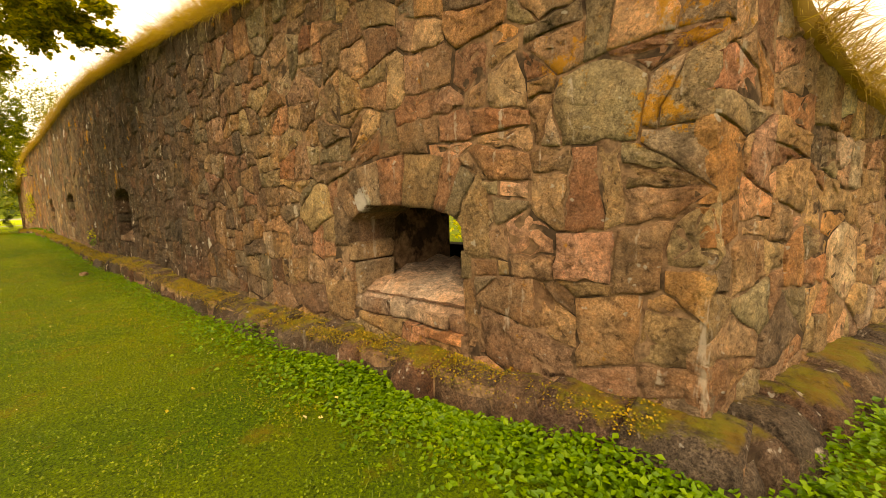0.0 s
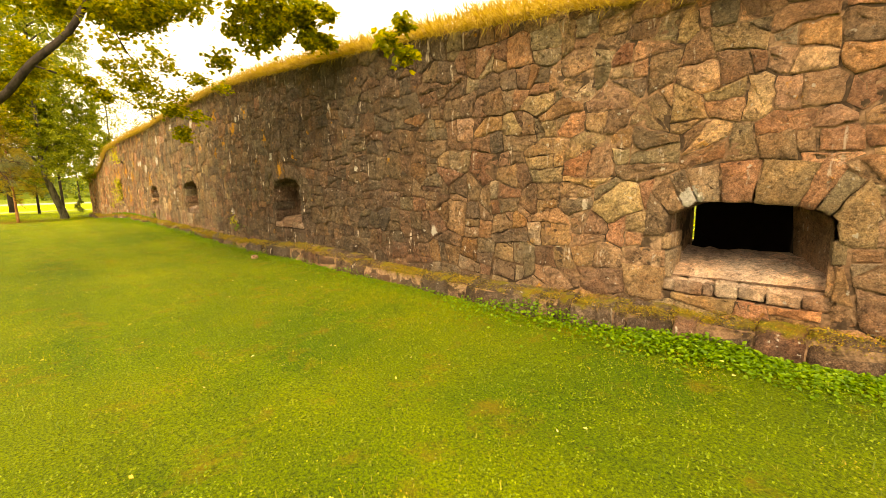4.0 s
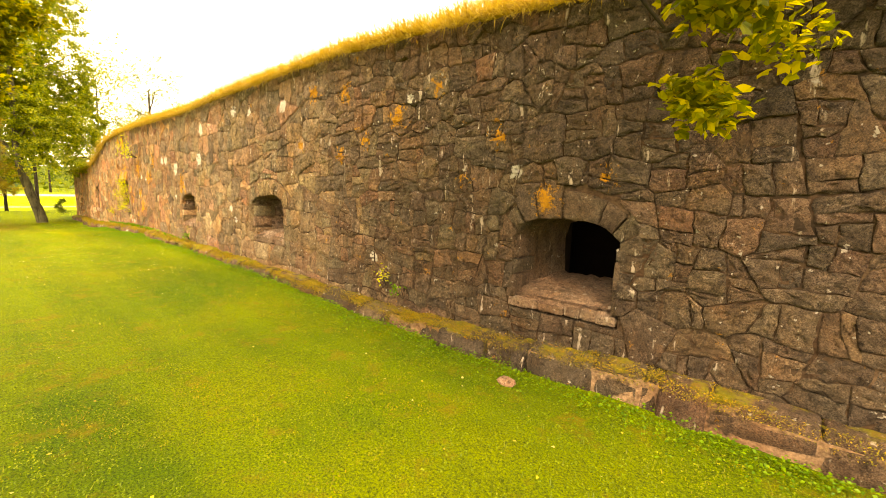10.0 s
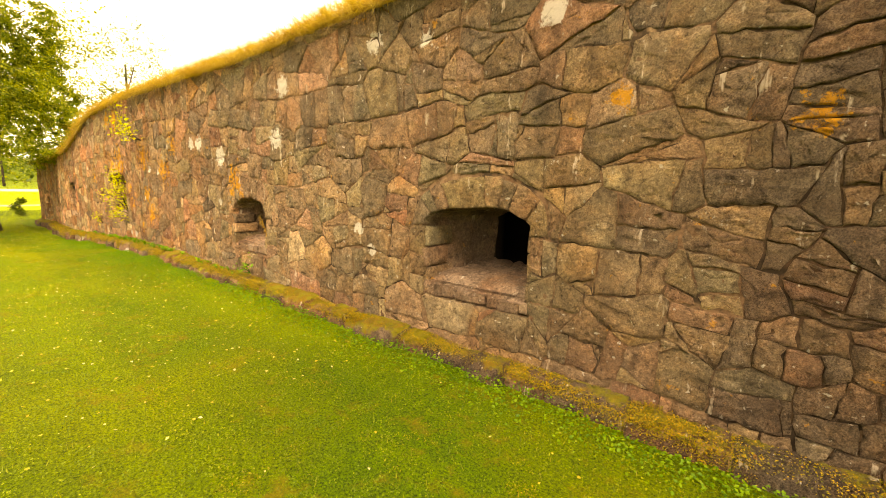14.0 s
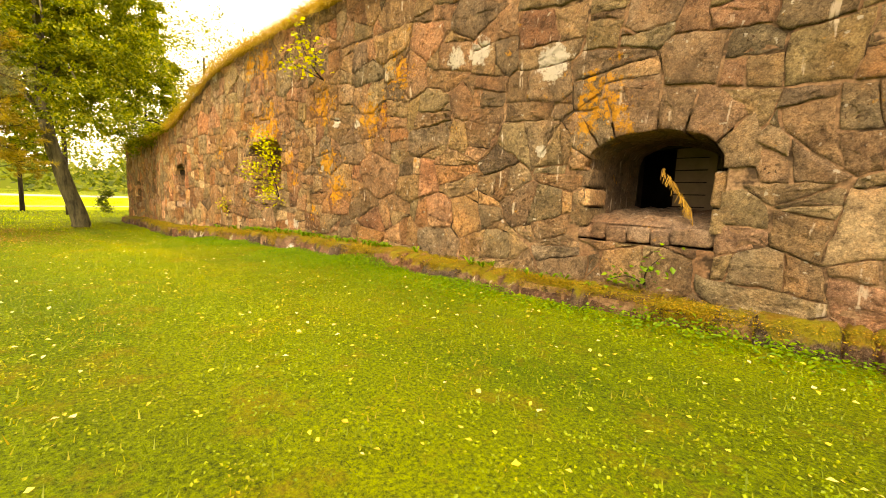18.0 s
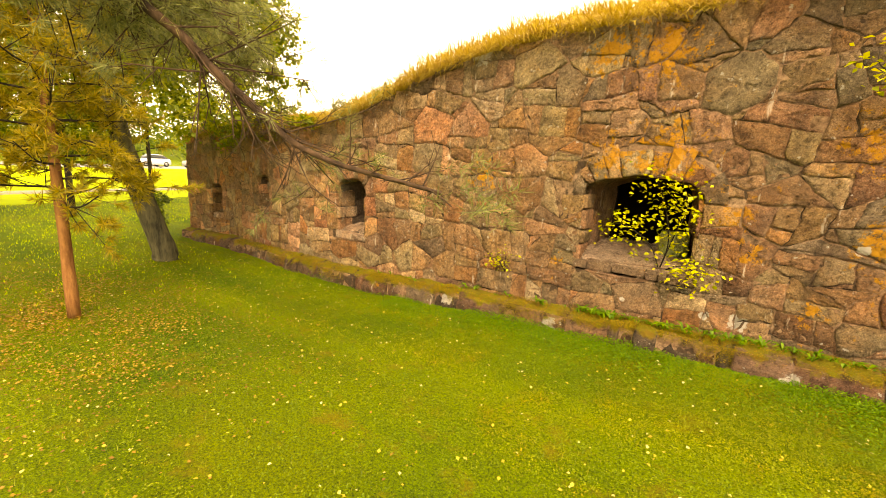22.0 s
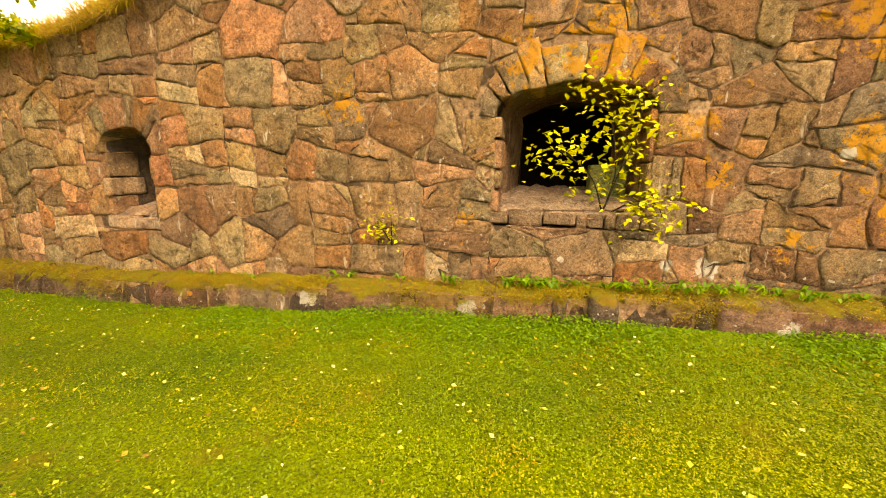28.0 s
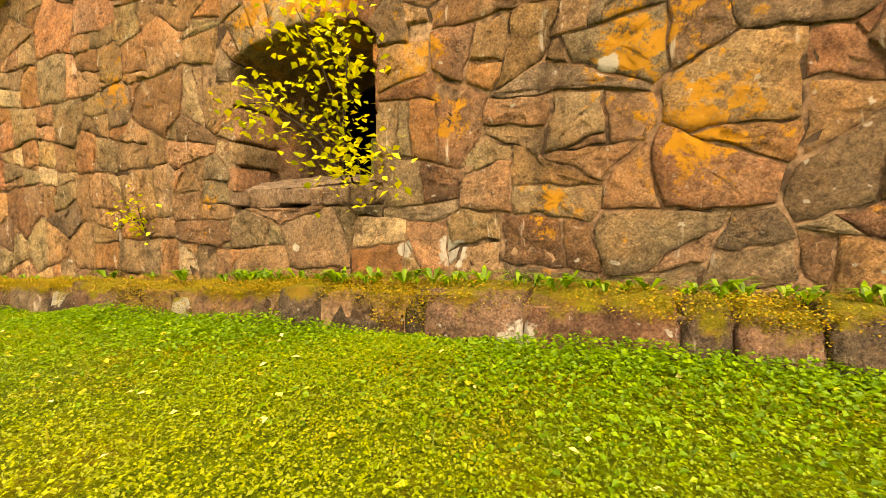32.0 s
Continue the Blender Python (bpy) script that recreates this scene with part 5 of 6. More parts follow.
for k in range(90):
    t = rr.uniform(0, 1)
    p0 = np.array([-0.19 * t + rr.normal(0, 0.008), 0.02, 0.30 * t ** 0.85])
    p1 = p0 + np.array([0.012 + rr.normal(0, 0.016), -0.02 + rr.normal(0, 0.02), -0.055 + rr.normal(0, 0.02)])
    polys.append([p0 + [0.003, 0, 0], p0 - [0.003, 0, 0], p1 - [0.002, 0, 0], p1 + [0.002, 0, 0]])
part("wisp", soup("wisp", np.array(polys), STRAW), straw)["kind"] = "stuff"
boards = tagged(new("timber_screen"), "weathered grey boards closing the gun opening from inside", "boards")
boards.location = (-18.1, 1.0, 0.93)
for k in range(6):
    v, f = box(-0.05, 0.55, -0.012, 0.012, k * 0.105, k * 0.105 + 0.095)
    part("board", mesh_data("board", v, f, PLANK, False), boards)
v, f = box(0.2, 0.26, -0.05, -0.014, 0, 0.64)
part("batten", mesh_data("batten", v, f, PLANK, False), boards)


# ---- trees ----
def cloud_points(centers, per, rng):
    """Points scattered round (x, y, z, radius) centres, denser outward, so that clumps and gaps show."""
    out = []
    for x, y, z, rad in centers:
        subs = [(x + rng.gauss(0, rad * 0.55), y + rng.gauss(0, rad * 0.55), z + rng.gauss(0, rad * 0.45)) for _ in range(max(3, int(7 * rad)))]
        for _ in range(per):
            s = rng.choice(subs)
            out.append((s[0] + rng.gauss(0, rad * 0.26), s[1] + rng.gauss(0, rad * 0.26), s[2] + rng.gauss(0, rad * 0.19)))
    return np.array(out)


def limb(points, r0, r1, steps=6, sides=7, rng=None):
    line = curve(points, steps)
    n = len(line) - 1
    return tube(line, [r0 + (r1 - r0) * i / n for i in range(n + 1)], sides, 0.08 if rng else 0, rng)


def star_leaves(points, size, seed):
    """Lobed maple leaves: three diamonds to a leaf."""
    r = np.random.default_rng(seed)
    base = leaves(points, size, seed, 0.35, 0.35)
    p, tip = base[:, 0], base[:, 2]
    axis = tip - p
    side = base[:, 1] - base[:, 3]
    polys = [base]
    for sgn in (-1, 1):
        d = axis * 0.55 + sgn * side * 0.75
        w = (axis - sgn * side * 0.4) * 0.22
        polys.append(np.stack([p, p + d * 0.5 + w, p + d, p + d * 0.5 - w], 1))
    return np.concatenate(polys)


rng = random.Random(7)
maple = new("maple_tree")
maple.location = (0, 0, 0)
tagged(maple, "large maple on the lawn with dark green overhanging branches", "tree")
v, f = limb([(-9.6, -5.6, 0.0), (-9.5, -5.5, 1.2), (-9.5, -5.4, 2.6), (-9.6, -5.6, 5.0), (-9.5, -5.6, 8.0)], 0.36, 0.16, 5, 12, rng)
part("trunk", mesh_data("trunk", v, f, BARK), maple)
MAPLE_LIMBS = [([(-9.5, -5.4, 1.7), (-8.9, -4.3, 1.98), (-8.45, -3.55, 2.3), (-8.1, -3.2, 2.72), (-7.95, -2.8, 3.2), (-7.9, -2.5, 3.9), (-7.8, -2.2, 4.6), (-7.2, -1.8, 5.2)], 0.055, 0.022),
               ([(-9.5, -5.4, 1.8), (-9.0, -4.3, 2.35), (-8.65, -3.75, 3.0), (-8.5, -3.5, 4.0), (-8.4, -3.3, 5.2)], 0.13, 0.08),
               ([(-8.1, -3.2, 2.72), (-7.95, -2.75, 2.56), (-7.8, -2.45, 2.4), (-7.65, -2.2, 2.2)], 0.012, 0.004),
               ([(-7.9, -2.6, 3.6), (-7.8, -2.4, 3.0), (-7.65, -2.15, 2.5)], 0.012, 0.004),
               ([(-7.2, -1.8, 5.2), (-5.8, -1.9, 4.6), (-4.9, -1.9, 3.5), (-4.4, -1.9, 2.9)], 0.03, 0.005),
               ([(-9.6, -5.5, 3.2), (-11, -4.2, 3.6), (-13.0, -3.9, 3.6), (-14.2, -3.7, 3.2)], 0.09, 0.02),
               ([(-9.6, -5.6, 4.5), (-8.4, -6.9, 5.6), (-7, -8.0, 6.4)], 0.12, 0.04)]
for p, a, b in MAPLE_LIMBS:
    v, f = limb(p, a, b, 6, 8, rng)
    part("limb", mesh_data("limb", v, f, BARK), maple)
near = [(-7.62, -2.1, 2.10, 0.16), (-7.55, -2.0, 2.28, 0.22), (-7.4, -1.9, 2.42, 0.22), (-7.3, -1.75, 2.52, 0.2), (-7.7, -2.2, 2.45, 0.24), (-7.6, -2.35, 2.6, 0.24), (-7.62, -2.8, 2.38, 0.15), (-7.7, -2.75, 2.62, 0.18),
        (-7.5, -2.1, 2.75, 0.28), (-7.9, -2.3, 2.75, 0.26), (-7.9, -2.5, 3.0, 0.28), (-3.69, -1.84, 2.20, 0.12)]
far = [(-6.86, -1.0, 3.35, 0.24), (-6.8, -0.6, 3.3, 0.2), (-6.75, -0.76, 3.55, 0.24), (-6.7, -0.41, 3.6, 0.22), (-9.4, -2.6, 3.9, 0.5), (-9.8, -3.0, 4.3, 0.5), (-8.8, -1.9, 4.0, 0.5), (-7.6, -1.0, 3.9, 0.4), (-6.8, -0.9, 3.9, 0.35), (-9.6, -2.2, 4.6, 0.6), (-13.2, -3.2, 3.4, 0.35), (-13.5, -3.35, 2.9, 0.35), (-12.9, -3.1, 4.0, 0.4), (-13.6, -3.65, 3.2, 0.4), (-13.3, -3.55, 3.8, 0.45), (-13.9, -3.75, 2.8, 0.3), (-13.1, -3.45, 4.4, 0.5), (-14.0, -4.0, 3.7, 0.5),
       (-8.2, -2.5, 3.4, 0.4), (-8.3, -2.9, 3.5, 0.4), (-8.0, -1.8, 3.55, 0.4), (-7.8, -1.2, 3.45, 0.35), (-7.2, -0.8, 3.6, 0.3), (-8.5, -2.2, 3.9, 0.45), (-7.5, -1.5, 4.0, 0.4), (-8.9, -2.8, 3.9, 0.5), (-8.4, -1.2, 4.2, 0.5), (-7.0, -2.4, 4.6, 0.5),
       # clumps beyond y -6.5 are unseen crown, added to shade the lawn
       (-10.6, -2.6, 5.4, 0.9), (-9.2, -1.9, 5.2, 0.7), (-9.0, -7.8, 6.5, 1.5), (-8, -8.4, 7.5, 1.6), (-11, -8.2, 7, 1.6), (-9.6, -6.9, 7.6, 1.2), (-6.5, -8.2, 6.6, 1.4)]
v = np.concatenate([star_leaves(cloud_points(near, 330, rng), 0.042, 101), star_leaves(cloud_points(far, 780, rng), 0.062, 102)])
part("crown", soup("crown", v, MAPLE), maple)

birch = tagged(new("birch_tree"), "leaning old birch with drooping yellow-green foliage", "tree")
BX, BY = -30.75, -1.32
v, f = limb([(BX, BY, 0.02), (BX, BY - 0.02, 0.25), (BX - 0.1, BY - 0.28, 1.3), (BX - 0.2, BY - 0.5, 2.6), (BX - 0.25, BY - 0.5, 4.5), (BX - 0.3, BY - 0.4, 8.5), (BX - 0.3, BY - 0.3, 12.5)], 0.20, 0.05, 5, 12, rng)
part("trunk", mesh_data("trunk", v, f, BIRCH_BARK), birch)
for k in range(14):
    a, z = rng.uniform(0, 6.28), rng.uniform(2.4, 10.0)
    ln = rng.uniform(1.0, 2.2)
    o = (BX - 0.2, BY - 0.5, z)
    v, f = limb([o, (o[0] + math.cos(a) * ln * 0.6, o[1] + math.sin(a) * ln * 0.6, z + 0.7), (o[0] + math.cos(a) * ln, o[1] + math.sin(a) * ln, z + 0.2)], 0.05, 0.012, 4, 6)
    part("limb", mesh_data("limb", v, f, BIRCH_BARK), birch)
cent = []
for k in range(150):
    a, ln, z = rng.uniform(0, 6.28), rng.uniform(0.4, 2.5), rng.uniform(2.5, 12.8)
    for d in range(3):
        if math.sin(a) * ln > 0.1 and z < 3.1:
            continue
        cent.append((BX - 0.2 + math.cos(a) * ln, BY - 0.45 + math.sin(a) * ln, z - d * 0.42, 0.32))
# long hanging sprays reaching over the wall's end
for k in range(74):
    x, y, z = rng.uniform(-32.2, -30.2), rng.uniform(-2.4, 0.9), rng.uniform(3.6, 7.0)
    for d in range(3):
        cent.append((x, y, z - d * 0.36, 0.23))
part("crown", soup("crown", leaves(cloud_points(cent, 230, rng), 0.076, 103, 0.2, 0.6), BIRCH), birch)


def needles(points, dirs, length, seed, per=14, width=0.0022):
    """Tufts of pine needles round twig ends."""
    r = np.random.default_rng(seed)
    p = np.repeat(np.asarray(points), per, 0)
    d = np.repeat(np.asarray(dirs), per, 0) * 0.55 + r.normal(0, 0.55, (len(p), 3))
    d /= np.linalg.norm(d, axis=1)[:, None]
    k = length * r.uniform(0.7, 1.2, len(p))[:, None]
    p = p + d * 0.01 + np.repeat(np.asarray(dirs), per, 0) * r.uniform(-0.05, 0.03, len(p))[:, None]
    s = np.cross(d, r.normal(0, 1, (len(p), 3)))
    s /= np.linalg.norm(s, axis=1)[:, None]
    return np.stack([p - s * width, p + s * width, p + d * k], 1)


def twigs(line, rng, count, reach, r0, depth=2, down=0.25):
    """Side twigs along a bough, branching again; returns tubes and the twig ends with their directions."""
    tubes, ends = [], []
    n = len(line)
    for _ in range(count):
        i = rng.randrange(int(n * 0.15), n - 1)
        o, ahead = line[i], (line[i + 1] - line[i]).normalized()
        d = (ahead * 0.7 + Vector((rng.gauss(0, 0.6), rng.gauss(0, 0.6), rng.gauss(-down, 0.45)))).normalized()
        ln = reach * rng.uniform(0.5, 1.1)
        bend = Vector((rng.gauss(0, 0.2), rng.gauss(0, 0.2), rng.uniform(-0.1, 0.25)))
        sub = curve([o, o + d * ln * 0.5 + bend * ln * 0.15, o + d * ln + bend * ln * 0.5], 4)
        m = len(sub)
        tubes.append(tube(sub, [r0 * (1 - 0.6 * k / m) for k in range(m)], 5))
        if depth > 1:
            t, e = twigs(sub, rng, 4, ln * 0.5, r0 * 0.55, depth - 1, down)
            tubes += t
            ends += e
        ends.append((sub[-1], (sub[-1] - sub[-2]).normalized()))
    return tubes, ends


pine = tagged(new("pine_tree"), "tall pine with a long bare drooping bough and grey-green needles", "tree")
v, f = limb([(-28.2, -7.0, 0), (-28.2, -7.0, 2), (-28.1, -6.9, 5), (-28.1, -6.9, 9)], 0.26, 0.12, 5, 12, rng)
part("trunk", mesh_data("trunk", v, f, PINE_BARK), pine)
BOUGH = [(-28.1, -6.9, 4.2), (-26.43, -4.89, 3.18), (-25.67, -4.07, 2.73), (-25.29, -3.69, 2.45), (-25.11, -3.51, 2.28), (-25.04, -3.42, 2.16), (-24.9, -3.3, 2.0), (-24.74, -3.24, 1.87), (-24.55, -3.21, 1.8), (-24.4, -3.21, 1.77), (-24.17, -3.23, 1.74), (-23.96, -3.18, 1.7)]
line = curve(BOUGH, 7)
n = len(line)
v, f = tube(line, [0.025 * (1 - 0.84 * i / n) + 0.003 for i in range(n)], 9, 0.08, rng)
bough = part("bough", mesh_data("bough", v, f, BOUGH_BARK), pine, "long drooping bare bough")
tubes, ends = twigs(line[22:52], rng, 34, 0.40, 0.0045, 3, 0.12)
more, tips = twigs(line[50:], rng, 12, 0.19, 0.0036, 2, -0.1)
tubes += more
ends += tips
v, f = joined(tubes)
part("spray", mesh_data("spray", v, f, BOUGH_BARK), bough)["kind"] = "stuff"
up = [(-25.67, -4.07, 2.73), (-25.78, -3.59, 2.71), (-25.9, -3.17, 2.66), (-26.07, -2.75, 2.6)]
line2 = curve(up, 7)
v, f = tube(line2, [0.020 * (1 - 0.8 * i / len(line2)) + 0.002 for i in range(len(line2))], 7)
part("bough", mesh_data("bough", v, f, BOUGH_BARK), pine)
tubes2, ends2 = twigs(line2, rng, 60, 0.55, 0.0055, 3)
v, f = joined(tubes2)
part("spray", mesh_data("spray", v, f, BOUGH_BARK), pine)["kind"] = "stuff"
over = [(-28.1, -6.9, 4.5), (-26.35, -4.85, 3.23), (-25.76, -4.15, 2.67), (-25.51, -3.73, 2.46), (-25.37, -3.55, 2.46), (-25.2, -3.45, 2.5)]
line3 = curve(over, 7)
v, f = tube(line3, [0.016 * (1 - 0.8 * i / len(line3)) + 0.002 for i in range(len(line3))], 7)
part("bough", mesh_data("bough", v, f, BOUGH_BARK), pine)
tubes3, ends3 = twigs(line3[10:], rng, 56, 0.42, 0.0045, 3, 0.0)
v, f = joined(tubes3)
part("spray", mesh_data("spray", v, f, BOUGH_BARK), pine)["kind"] = "stuff"
pick = [e for e in ends3 if rng.random() < 0.5] + [e for e in ends if rng.random() < 0.18] + [e for e in ends2 if rng.random() < 0.6]
pick = [e for e in pick if (e[0] - Vector((-24.98, -3.45, 1.84))).length > 0.38]
part("foliage", soup("foliage", needles([e[0] for e in pick], [e[1] for e in pick], 0.055, 104, 28, 0.0016), NEEDLE), pine)
tip = [(Vector((-23.85 + rng.gauss(0, 0.09), -3.16 + rng.gauss(0, 0.06), 1.70 + rng.gauss(0, 0.06))), Vector((0.6, 0.2, 0.1))) for _ in range(16)]
part("foliage", soup("foliage", needles([e[0] for e in tip], [e[1] for e in tip], 0.06, 105, 26, 0.0016), NEEDLE), pine)
cent = [(-28.1 + math.cos(a) * 1.3, -6.9 + math.sin(a) * 1.3, z, 0.8) for a, z in ((k * 1.1, 4.5 + (k % 6) * 0.8) for k in range(14))]
pp = cloud_points(cent, 60, rng)
part("crown", soup("crown", needles(pp, np.tile([0, 0, 1.0], (len(pp), 1)), 0.12, 106, 10, 0.006), NEEDLE), pine)


def young_pine(x, y, height, seed, mat, label):
    r = random.Random(seed)
    ob = tagged(new("young_pine"), label, "tree")
    v, f = limb([(x, y, 0), (x - 0.05, y, height * 0.3), (x - 0.1, y - 0.03, height * 0.7), (x - 0.1, y, height)], 0.06, 0.02, 5, 9, r)
    part("trunk", mesh_data("trunk", v, f, PINE_BARK), ob)
    tb, ends = [], []
    for k in range(62):
        z = 1.2 + (height - 1.25) * (k / 62) ** 0.9
        a = k * 2.4
        ln = (1.35 - 0.9 * (z / height)) * r.uniform(0.7, 1.15)
        ln2 = curve([(x - 0.07, y, z), (x + math.cos(a) * ln * 0.5, y + math.sin(a) * ln * 0.5, z + 0.03), (x + math.cos(a) * ln, y + math.sin(a) * ln, z + r.uniform(-0.1, 0.22))], 4)
        tb.append(tube(ln2, [0.013 * (1 - 0.8 * i / len(ln2)) for i in range(len(ln2))], 5))
        t, e = twigs(ln2, r, 5, ln * 0.45, 0.005, 2, -0.05)
        tb += t
        ends += e
    v, f = joined(tb)
    part("limb", mesh_data("limb", v, f, BARK), ob)
    part("foliage", soup("foliage", needles([e[0] for e in ends], [e[1] for e in ends], 0.10, seed, 46, 0.005), mat), ob)
    return ob


young_pine(-28.65, -3.08, 5.2, 111, GOLD_NEEDLE, "slender young pine with orange bark and golden-green needles")
young_pine(-31.0, -6.0, 5.0, 112, NEEDLE, "young pine with grey-green needles farther off")


def far_tree(x, y, height, width, seed, mat, label, trunk=0.16):
    r = random.Random(seed)
    ob = tagged(new("park_tree"), label, "tree")
    v, f = limb([(x, y, -0.1), (x + r.uniform(-0.2, 0.2), y, height * 0.4), (x + r.uniform(-0.3, 0.3), y, height * 0.85)], trunk, trunk * 0.3, 4, 9, r)
    part("trunk", mesh_data("trunk", v, f, BARK), ob)
    for k in range(7):
        a, z = r.uniform(0, 6.28), r.uniform(0.35, 0.7) * height
        v, f = limb([(x, y, z), (x + math.cos(a) * width * 0.4, y + math.sin(a) * width * 0.4, z + 0.5), (x + math.cos(a) * width * 0.75, y + math.sin(a) * width * 0.75, z + 1.1)], trunk * 0.35, 0.02, 3, 6)
        part("limb", mesh_data("limb", v, f, BARK), ob)
    cent = []
    for k in range(44):
        a, d = r.uniform(0, 6.28), r.uniform(0.1, 1.0) * width
        z = height * r.uniform(0.24, 1.0)
        cent.append((x + math.cos(a) * d * (1.15 - 0.5 * z / height), y + math.sin(a) * d * (1.15 - 0.5 * z / height), z, 0.1 * height))
    part("crown", soup("crown", leaves(cloud_points(cent, 155, r), 0.009 * height + 0.04, seed, 0.25, 0.3), mat), ob)


for k, (x, y, h, w, mat, lab) in enumerate([
        (-38.5, -4.4, 9.5, 2.8, BIRCH, "tall birch with pale yellow-green foliage by the footpath"), (-41.0, 2.6, 9.5, 2.6, BIRCH, "birch with thin yellow-green foliage near the road"),
        (-37.2, -0.8, 13.0, 3.0, BIRCH, "tall birch with yellow-green foliage beyond the leaning birch"), (-40.0, -1.8, 13.0, 3.0, BIRCH, "tall birch with thin golden-green foliage near the road"), (-35.5, -6.2, 9.5, 2.6, BIRCH, "birch with golden-green foliage on the lawn"), (-44.0, -3.0, 11, 3.4, WOODS, "broad green park tree near the road"),
        (-43.5, 6.0, 10, 3.0, WOODS, "green park tree behind the wall end"), (-47.0, -7.0, 10, 3.2, WOODS, "broad green park tree beyond the footpath"), (-93, -6, 12, 4, WOODS, "green roadside tree across the road"),
        (-95, 6, 12, 4, WOODS, "green roadside tree across the road"), (-99, 16, 13, 4.5, WOODS, "green roadside tree across the road"), (-89, -16, 12, 4, WOODS, "green roadside tree across the road"),
        (-37.0, -9.0, 9, 3, MAPLE, "dark green park tree on the lawn"), (-2.6, 9.0, 7, 3.5, BIRCH, "yellow-green tree in the yard behind the wall"), (-11.0, 12.0, 8, 4, BIRCH, "yellow-green tree in the yard behind the wall")]):
    far_tree(x, y, h, w, 120 + k, mat, lab, 0.08 if mat is BIRCH else 0.16)

bush = tagged(new("corner_bush"), "small dark green bush at the end of the wall", "bush")
pp = cloud_points([(-32.95, -0.45, 0.35, 0.3), (-33.05, -0.4, 0.75, 0.26)], 420, rng)
part("foliage", soup("foliage", leaves(pp, 0.06, 131, 0.3), WOODS), bush)
over = tagged(new("wall_top_bush"), "green pine scrub and yellow saplings hanging over the far wall top", "bush")
pp = cloud_points([(-29.2, -0.15, 2.40, 0.26), (-29.8, -0.15, 2.34, 0.3), (-30.4, -0.1, 2.30, 0.32), (-31.0, 0.0, 2.26, 0.34), (-31.6, 0.0, 2.23, 0.34), (-30.0, -0.3, 2.58, 0.34), (-31.0, -0.3, 2.53, 0.36), (-28.6, -0.15, 2.50, 0.22)], 420, rng)
part("foliage", soup("foliage", leaves(pp, 0.055, 132, 0.3), BIRCH), over)
v, f = limb([(-30, 0.4, 2.5), (-30.0, 0.1, 2.75), (-30.1, -0.3, 2.6)], 0.03, 0.01, 4, 6)
part("stem", mesh_data("stem", v, f, BARK), over)

# woods along the horizon
r = random.Random(9)
cent = []
for k in range(150):
    a = math.pi * (0.55 + 0.95 * k / 150)
    d = r.uniform(85, 125)
    for j in range(3):
        cent.append((-20 + math.cos(a) * d + r.uniform(-3, 3), math.sin(a) * d * 1.1 + r.uniform(-3, 3), r.uniform(1.0, 9.5), 2.6))
tagged(new("far_woods", soup("far_woods", leaves(cloud_points(cent, 60, r), 0.95, 133, 0.2), WOODS)), "hazy green woodland beyond the road", "woods", kind="stuff")
tagged(new("backdrop", mesh_data("backdrop", [(-20 + math.cos(a) * 132, math.sin(a) * 145, z) for a in [math.pi * (0.5 + 1.05 * k / 40) for k in range(41)] for z in (0.0, 5.5 + 1.2 * math.sin(a * 37))],
       [(2 * k, 2 * k + 1, 2 * k + 3, 2 * k + 2) for k in range(40)], WOODS)), "dim green depth of the far woods", "woods", kind="structure")


hedge = tagged(new("yard_hedge"), "sunlit yellow-green bushes in the yard behind the wall", "bush")
pp = cloud_points([(-16 + 1.1 * k, 6.5 + 0.6 * math.sin(k * 2.0), 0.55 + 0.3 * math.sin(k), 0.75) for k in range(16)], 220, rng)
part("foliage", soup("foliage", leaves(pp, 0.12, 141, 0.3), YELLOW), hedge)

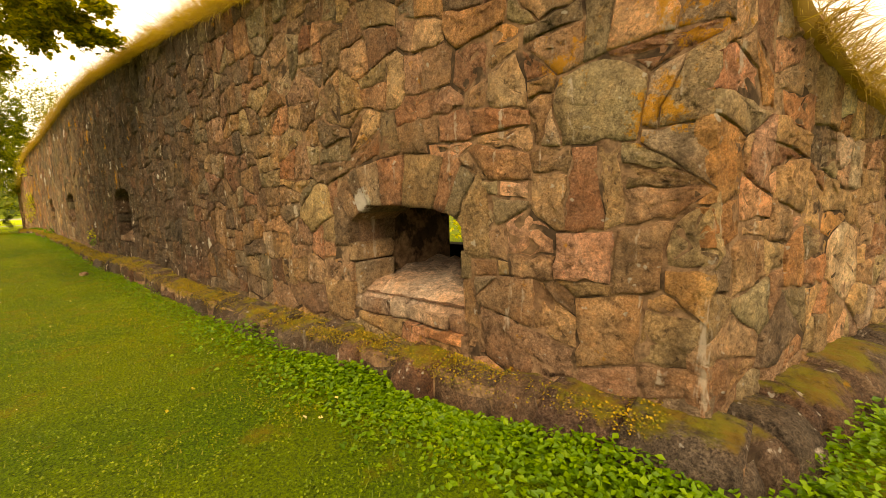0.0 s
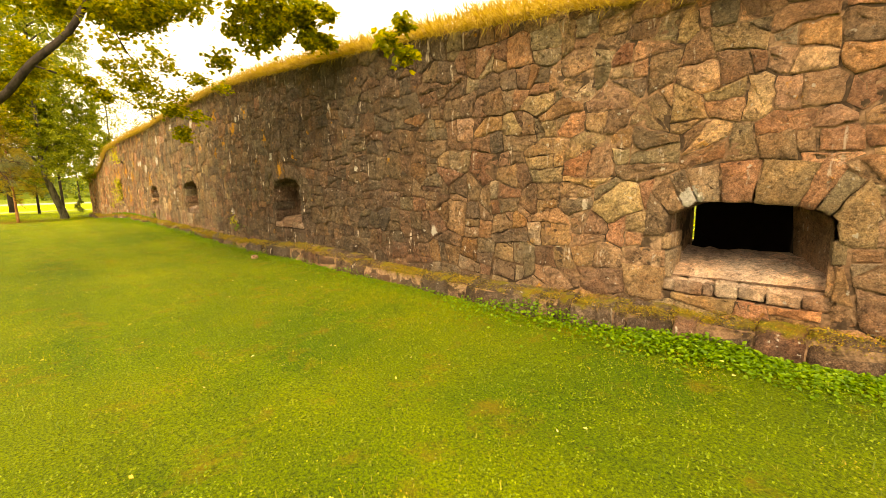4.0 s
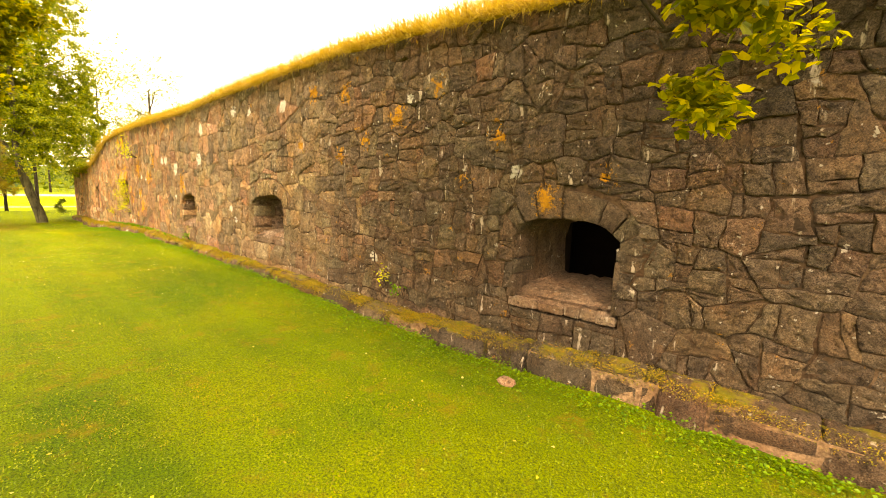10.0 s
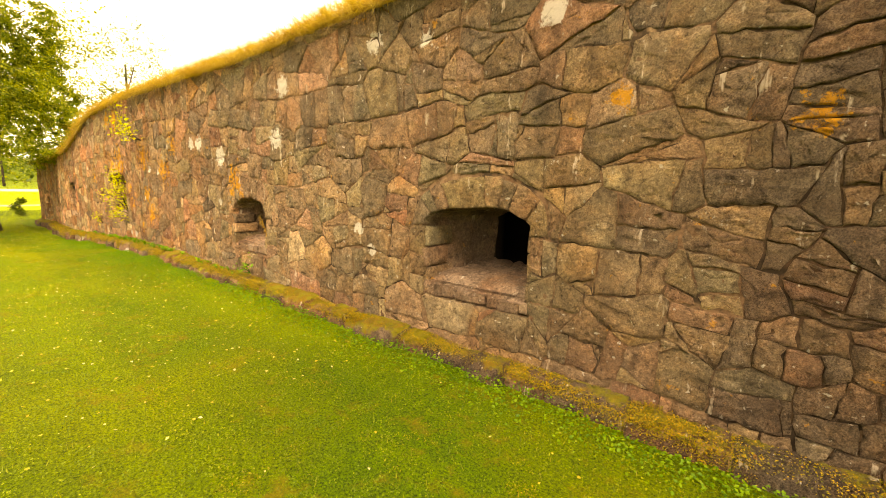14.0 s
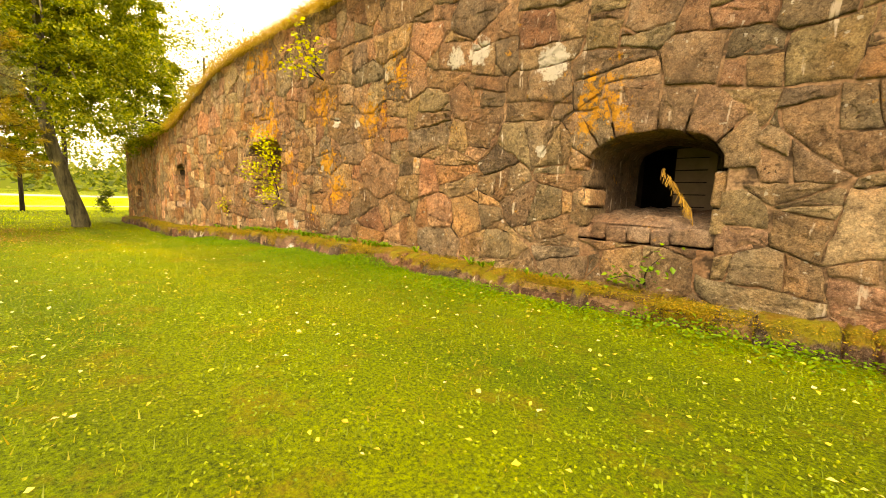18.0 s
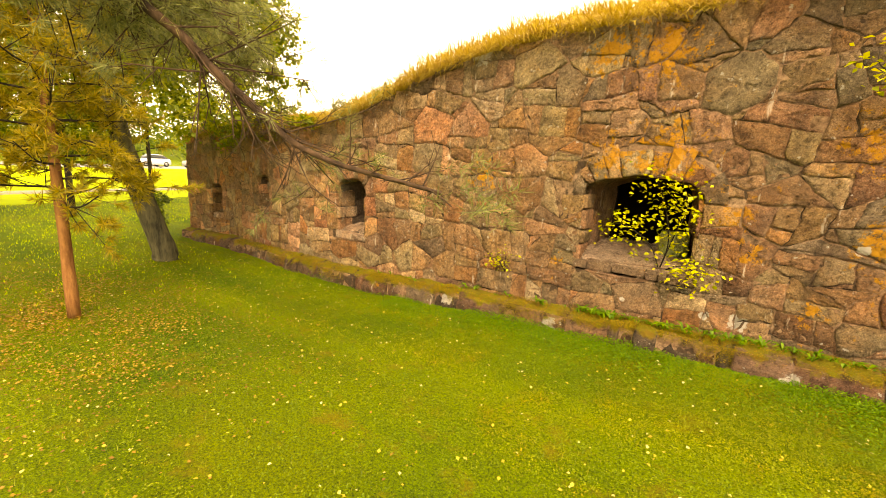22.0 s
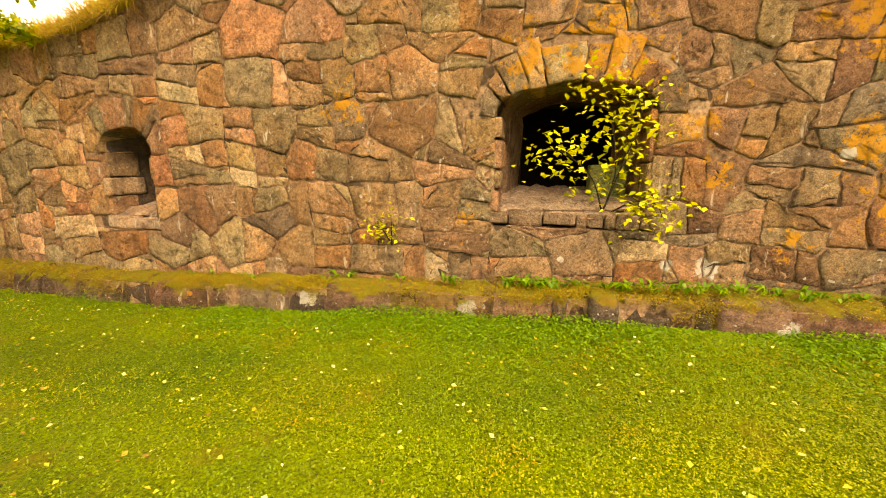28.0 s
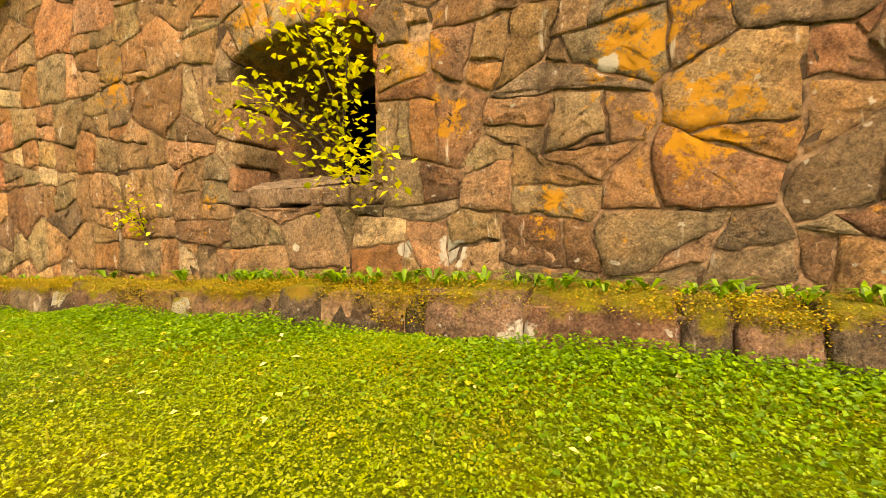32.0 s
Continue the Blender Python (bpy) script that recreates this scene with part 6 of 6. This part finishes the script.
# ---- parked and passing cars on the road ----
def car(x, y, ang, paint, label, s=1.0):
    ob = new("car")
    ob.matrix_basis = Matrix.Translation((x, y, ground_z(x, y) + 0.05)) @ Matrix.Rotation(ang, 4, "Z")
    tagged(ob, label, "car", "cars on the road")

    def shell(sections, mat, name, parent):
        v, f = [], []
        for px, w, z0, z1 in sections:
            v += [(px, -w, z0), (px, -w * 1.0, (z0 + z1) / 2), (px, -w * 0.86, z1), (px, w * 0.86, z1), (px, w, (z0 + z1) / 2), (px, w, z0)]
        for i in range(len(sections) - 1):
            for j in range(6):
                k = (j + 1) % 6
                f.append((i * 6 + j, i * 6 + k, i * 6 + 6 + k, i * 6 + 6 + j))
        f += [tuple(range(5, -1, -1)), tuple(range((len(sections) - 1) * 6, len(sections) * 6))]
        return part(name, mesh_data(name, v, f, mat), parent)

    shell([(-2.15, 0.72, 0.35, 0.72), (-2.0, 0.82, 0.25, 0.85), (-0.9, 0.85, 0.22, 0.95), (0.9, 0.85, 0.22, 0.97), (1.9, 0.82, 0.25, 0.98), (2.1, 0.74, 0.35, 0.8)], paint, "body", ob)
    shell([(-1.0, 0.72, 0.93, 0.97), (-0.35, 0.68, 0.93, 1.40), (1.1, 0.68, 0.93, 1.42), (1.85, 0.72, 0.93, 1.0)], CAR_GLASS, "window_band", ob)
    shell([(-0.32, 0.66, 1.38, 1.44), (0.4, 0.68, 1.38, 1.48), (1.1, 0.66, 1.38, 1.45)], paint, "roof", ob)
    for wx in (-1.35, 1.3):
        for wy in (-0.8, 0.8):
            v, f = tube([(wx, wy - 0.09, 0.31), (wx, wy + 0.09, 0.31)], [0.31, 0.31], 18)
            wh = part("wheel", mesh_data("tyre", v, f, RUBBER), ob)
            v, f = tube([(wx, wy - 0.10, 0.31), (wx, wy + 0.10, 0.31)], [0.19, 0.19], 14)
            part("rim", mesh_data("rim", v, f, STEEL), wh)


road_ang = math.atan2(100, -31)
for k, (t, off, paint, lab) in enumerate([(0.635, 1.3, CAR_GREY, "silver hatchback on the road"), (0.59, -1.3, CAR_WHITE, "white car on the road"), (0.69, 1.3, CAR_WHITE, "white car farther along the road")]):
    px, py = -62 + (-31) * t, -40 + 100 * t
    car(px + off * 0.95, py + off * 0.3, road_ang, paint, lab)


# ---- the stones of the walls, last ----
def lay(section, polys, rng, windows, tint_x=None):
    for p in polys:
        cx, cz = middle(p)
        big = abs(area(p))
        ob = part("stone", stone_mesh("stone", p, rng, STONE, bulge=0.010 + 0.007 * min(1, big / 0.12) * rng.uniform(0.3, 1.5), windows=windows, rough=step_line(cx, [(0, 1.0), (-5, 1.15), (-7, 1.4), (-11, 1.4), (-13.5, 1.0)])), section)
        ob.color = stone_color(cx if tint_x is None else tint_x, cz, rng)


rng = random.Random(77)
all_main = lay_wall(-28.9, CORNER[0] + 0.02, WINDOWS, 5, 0.085)
for section, lo, hi, wins in SECTIONS:
    lay(section, [p for p in all_main if lo <= min(middle(p)[0], CORNER[0] - 0.01) < hi], rng, WINDOWS)
# tint_x 1.0 gives the return wall the brightest painted light
lay(side_wall, lay_wall(-0.025, 7.5, [SIDE_WINDOW], 6, 0.07), rng, [SIDE_WINDOW], 1.0)
lay(bent_wall, lay_wall(-30.9, -28.9, [BENT_WINDOW], 9, 0.07), rng, [BENT_WINDOW])
lay(flank_wall, lay_wall(-32.8, -30.9, [FLANK_WINDOW], 8, 0.06), rng, [FLANK_WINDOW])
for section, p, _, k in STONES:
    ob = part("voussoir", stone_mesh("voussoir", p, rng, STONE, back=0.42, bulge=0.014), section)
    cx, cz = middle(p)
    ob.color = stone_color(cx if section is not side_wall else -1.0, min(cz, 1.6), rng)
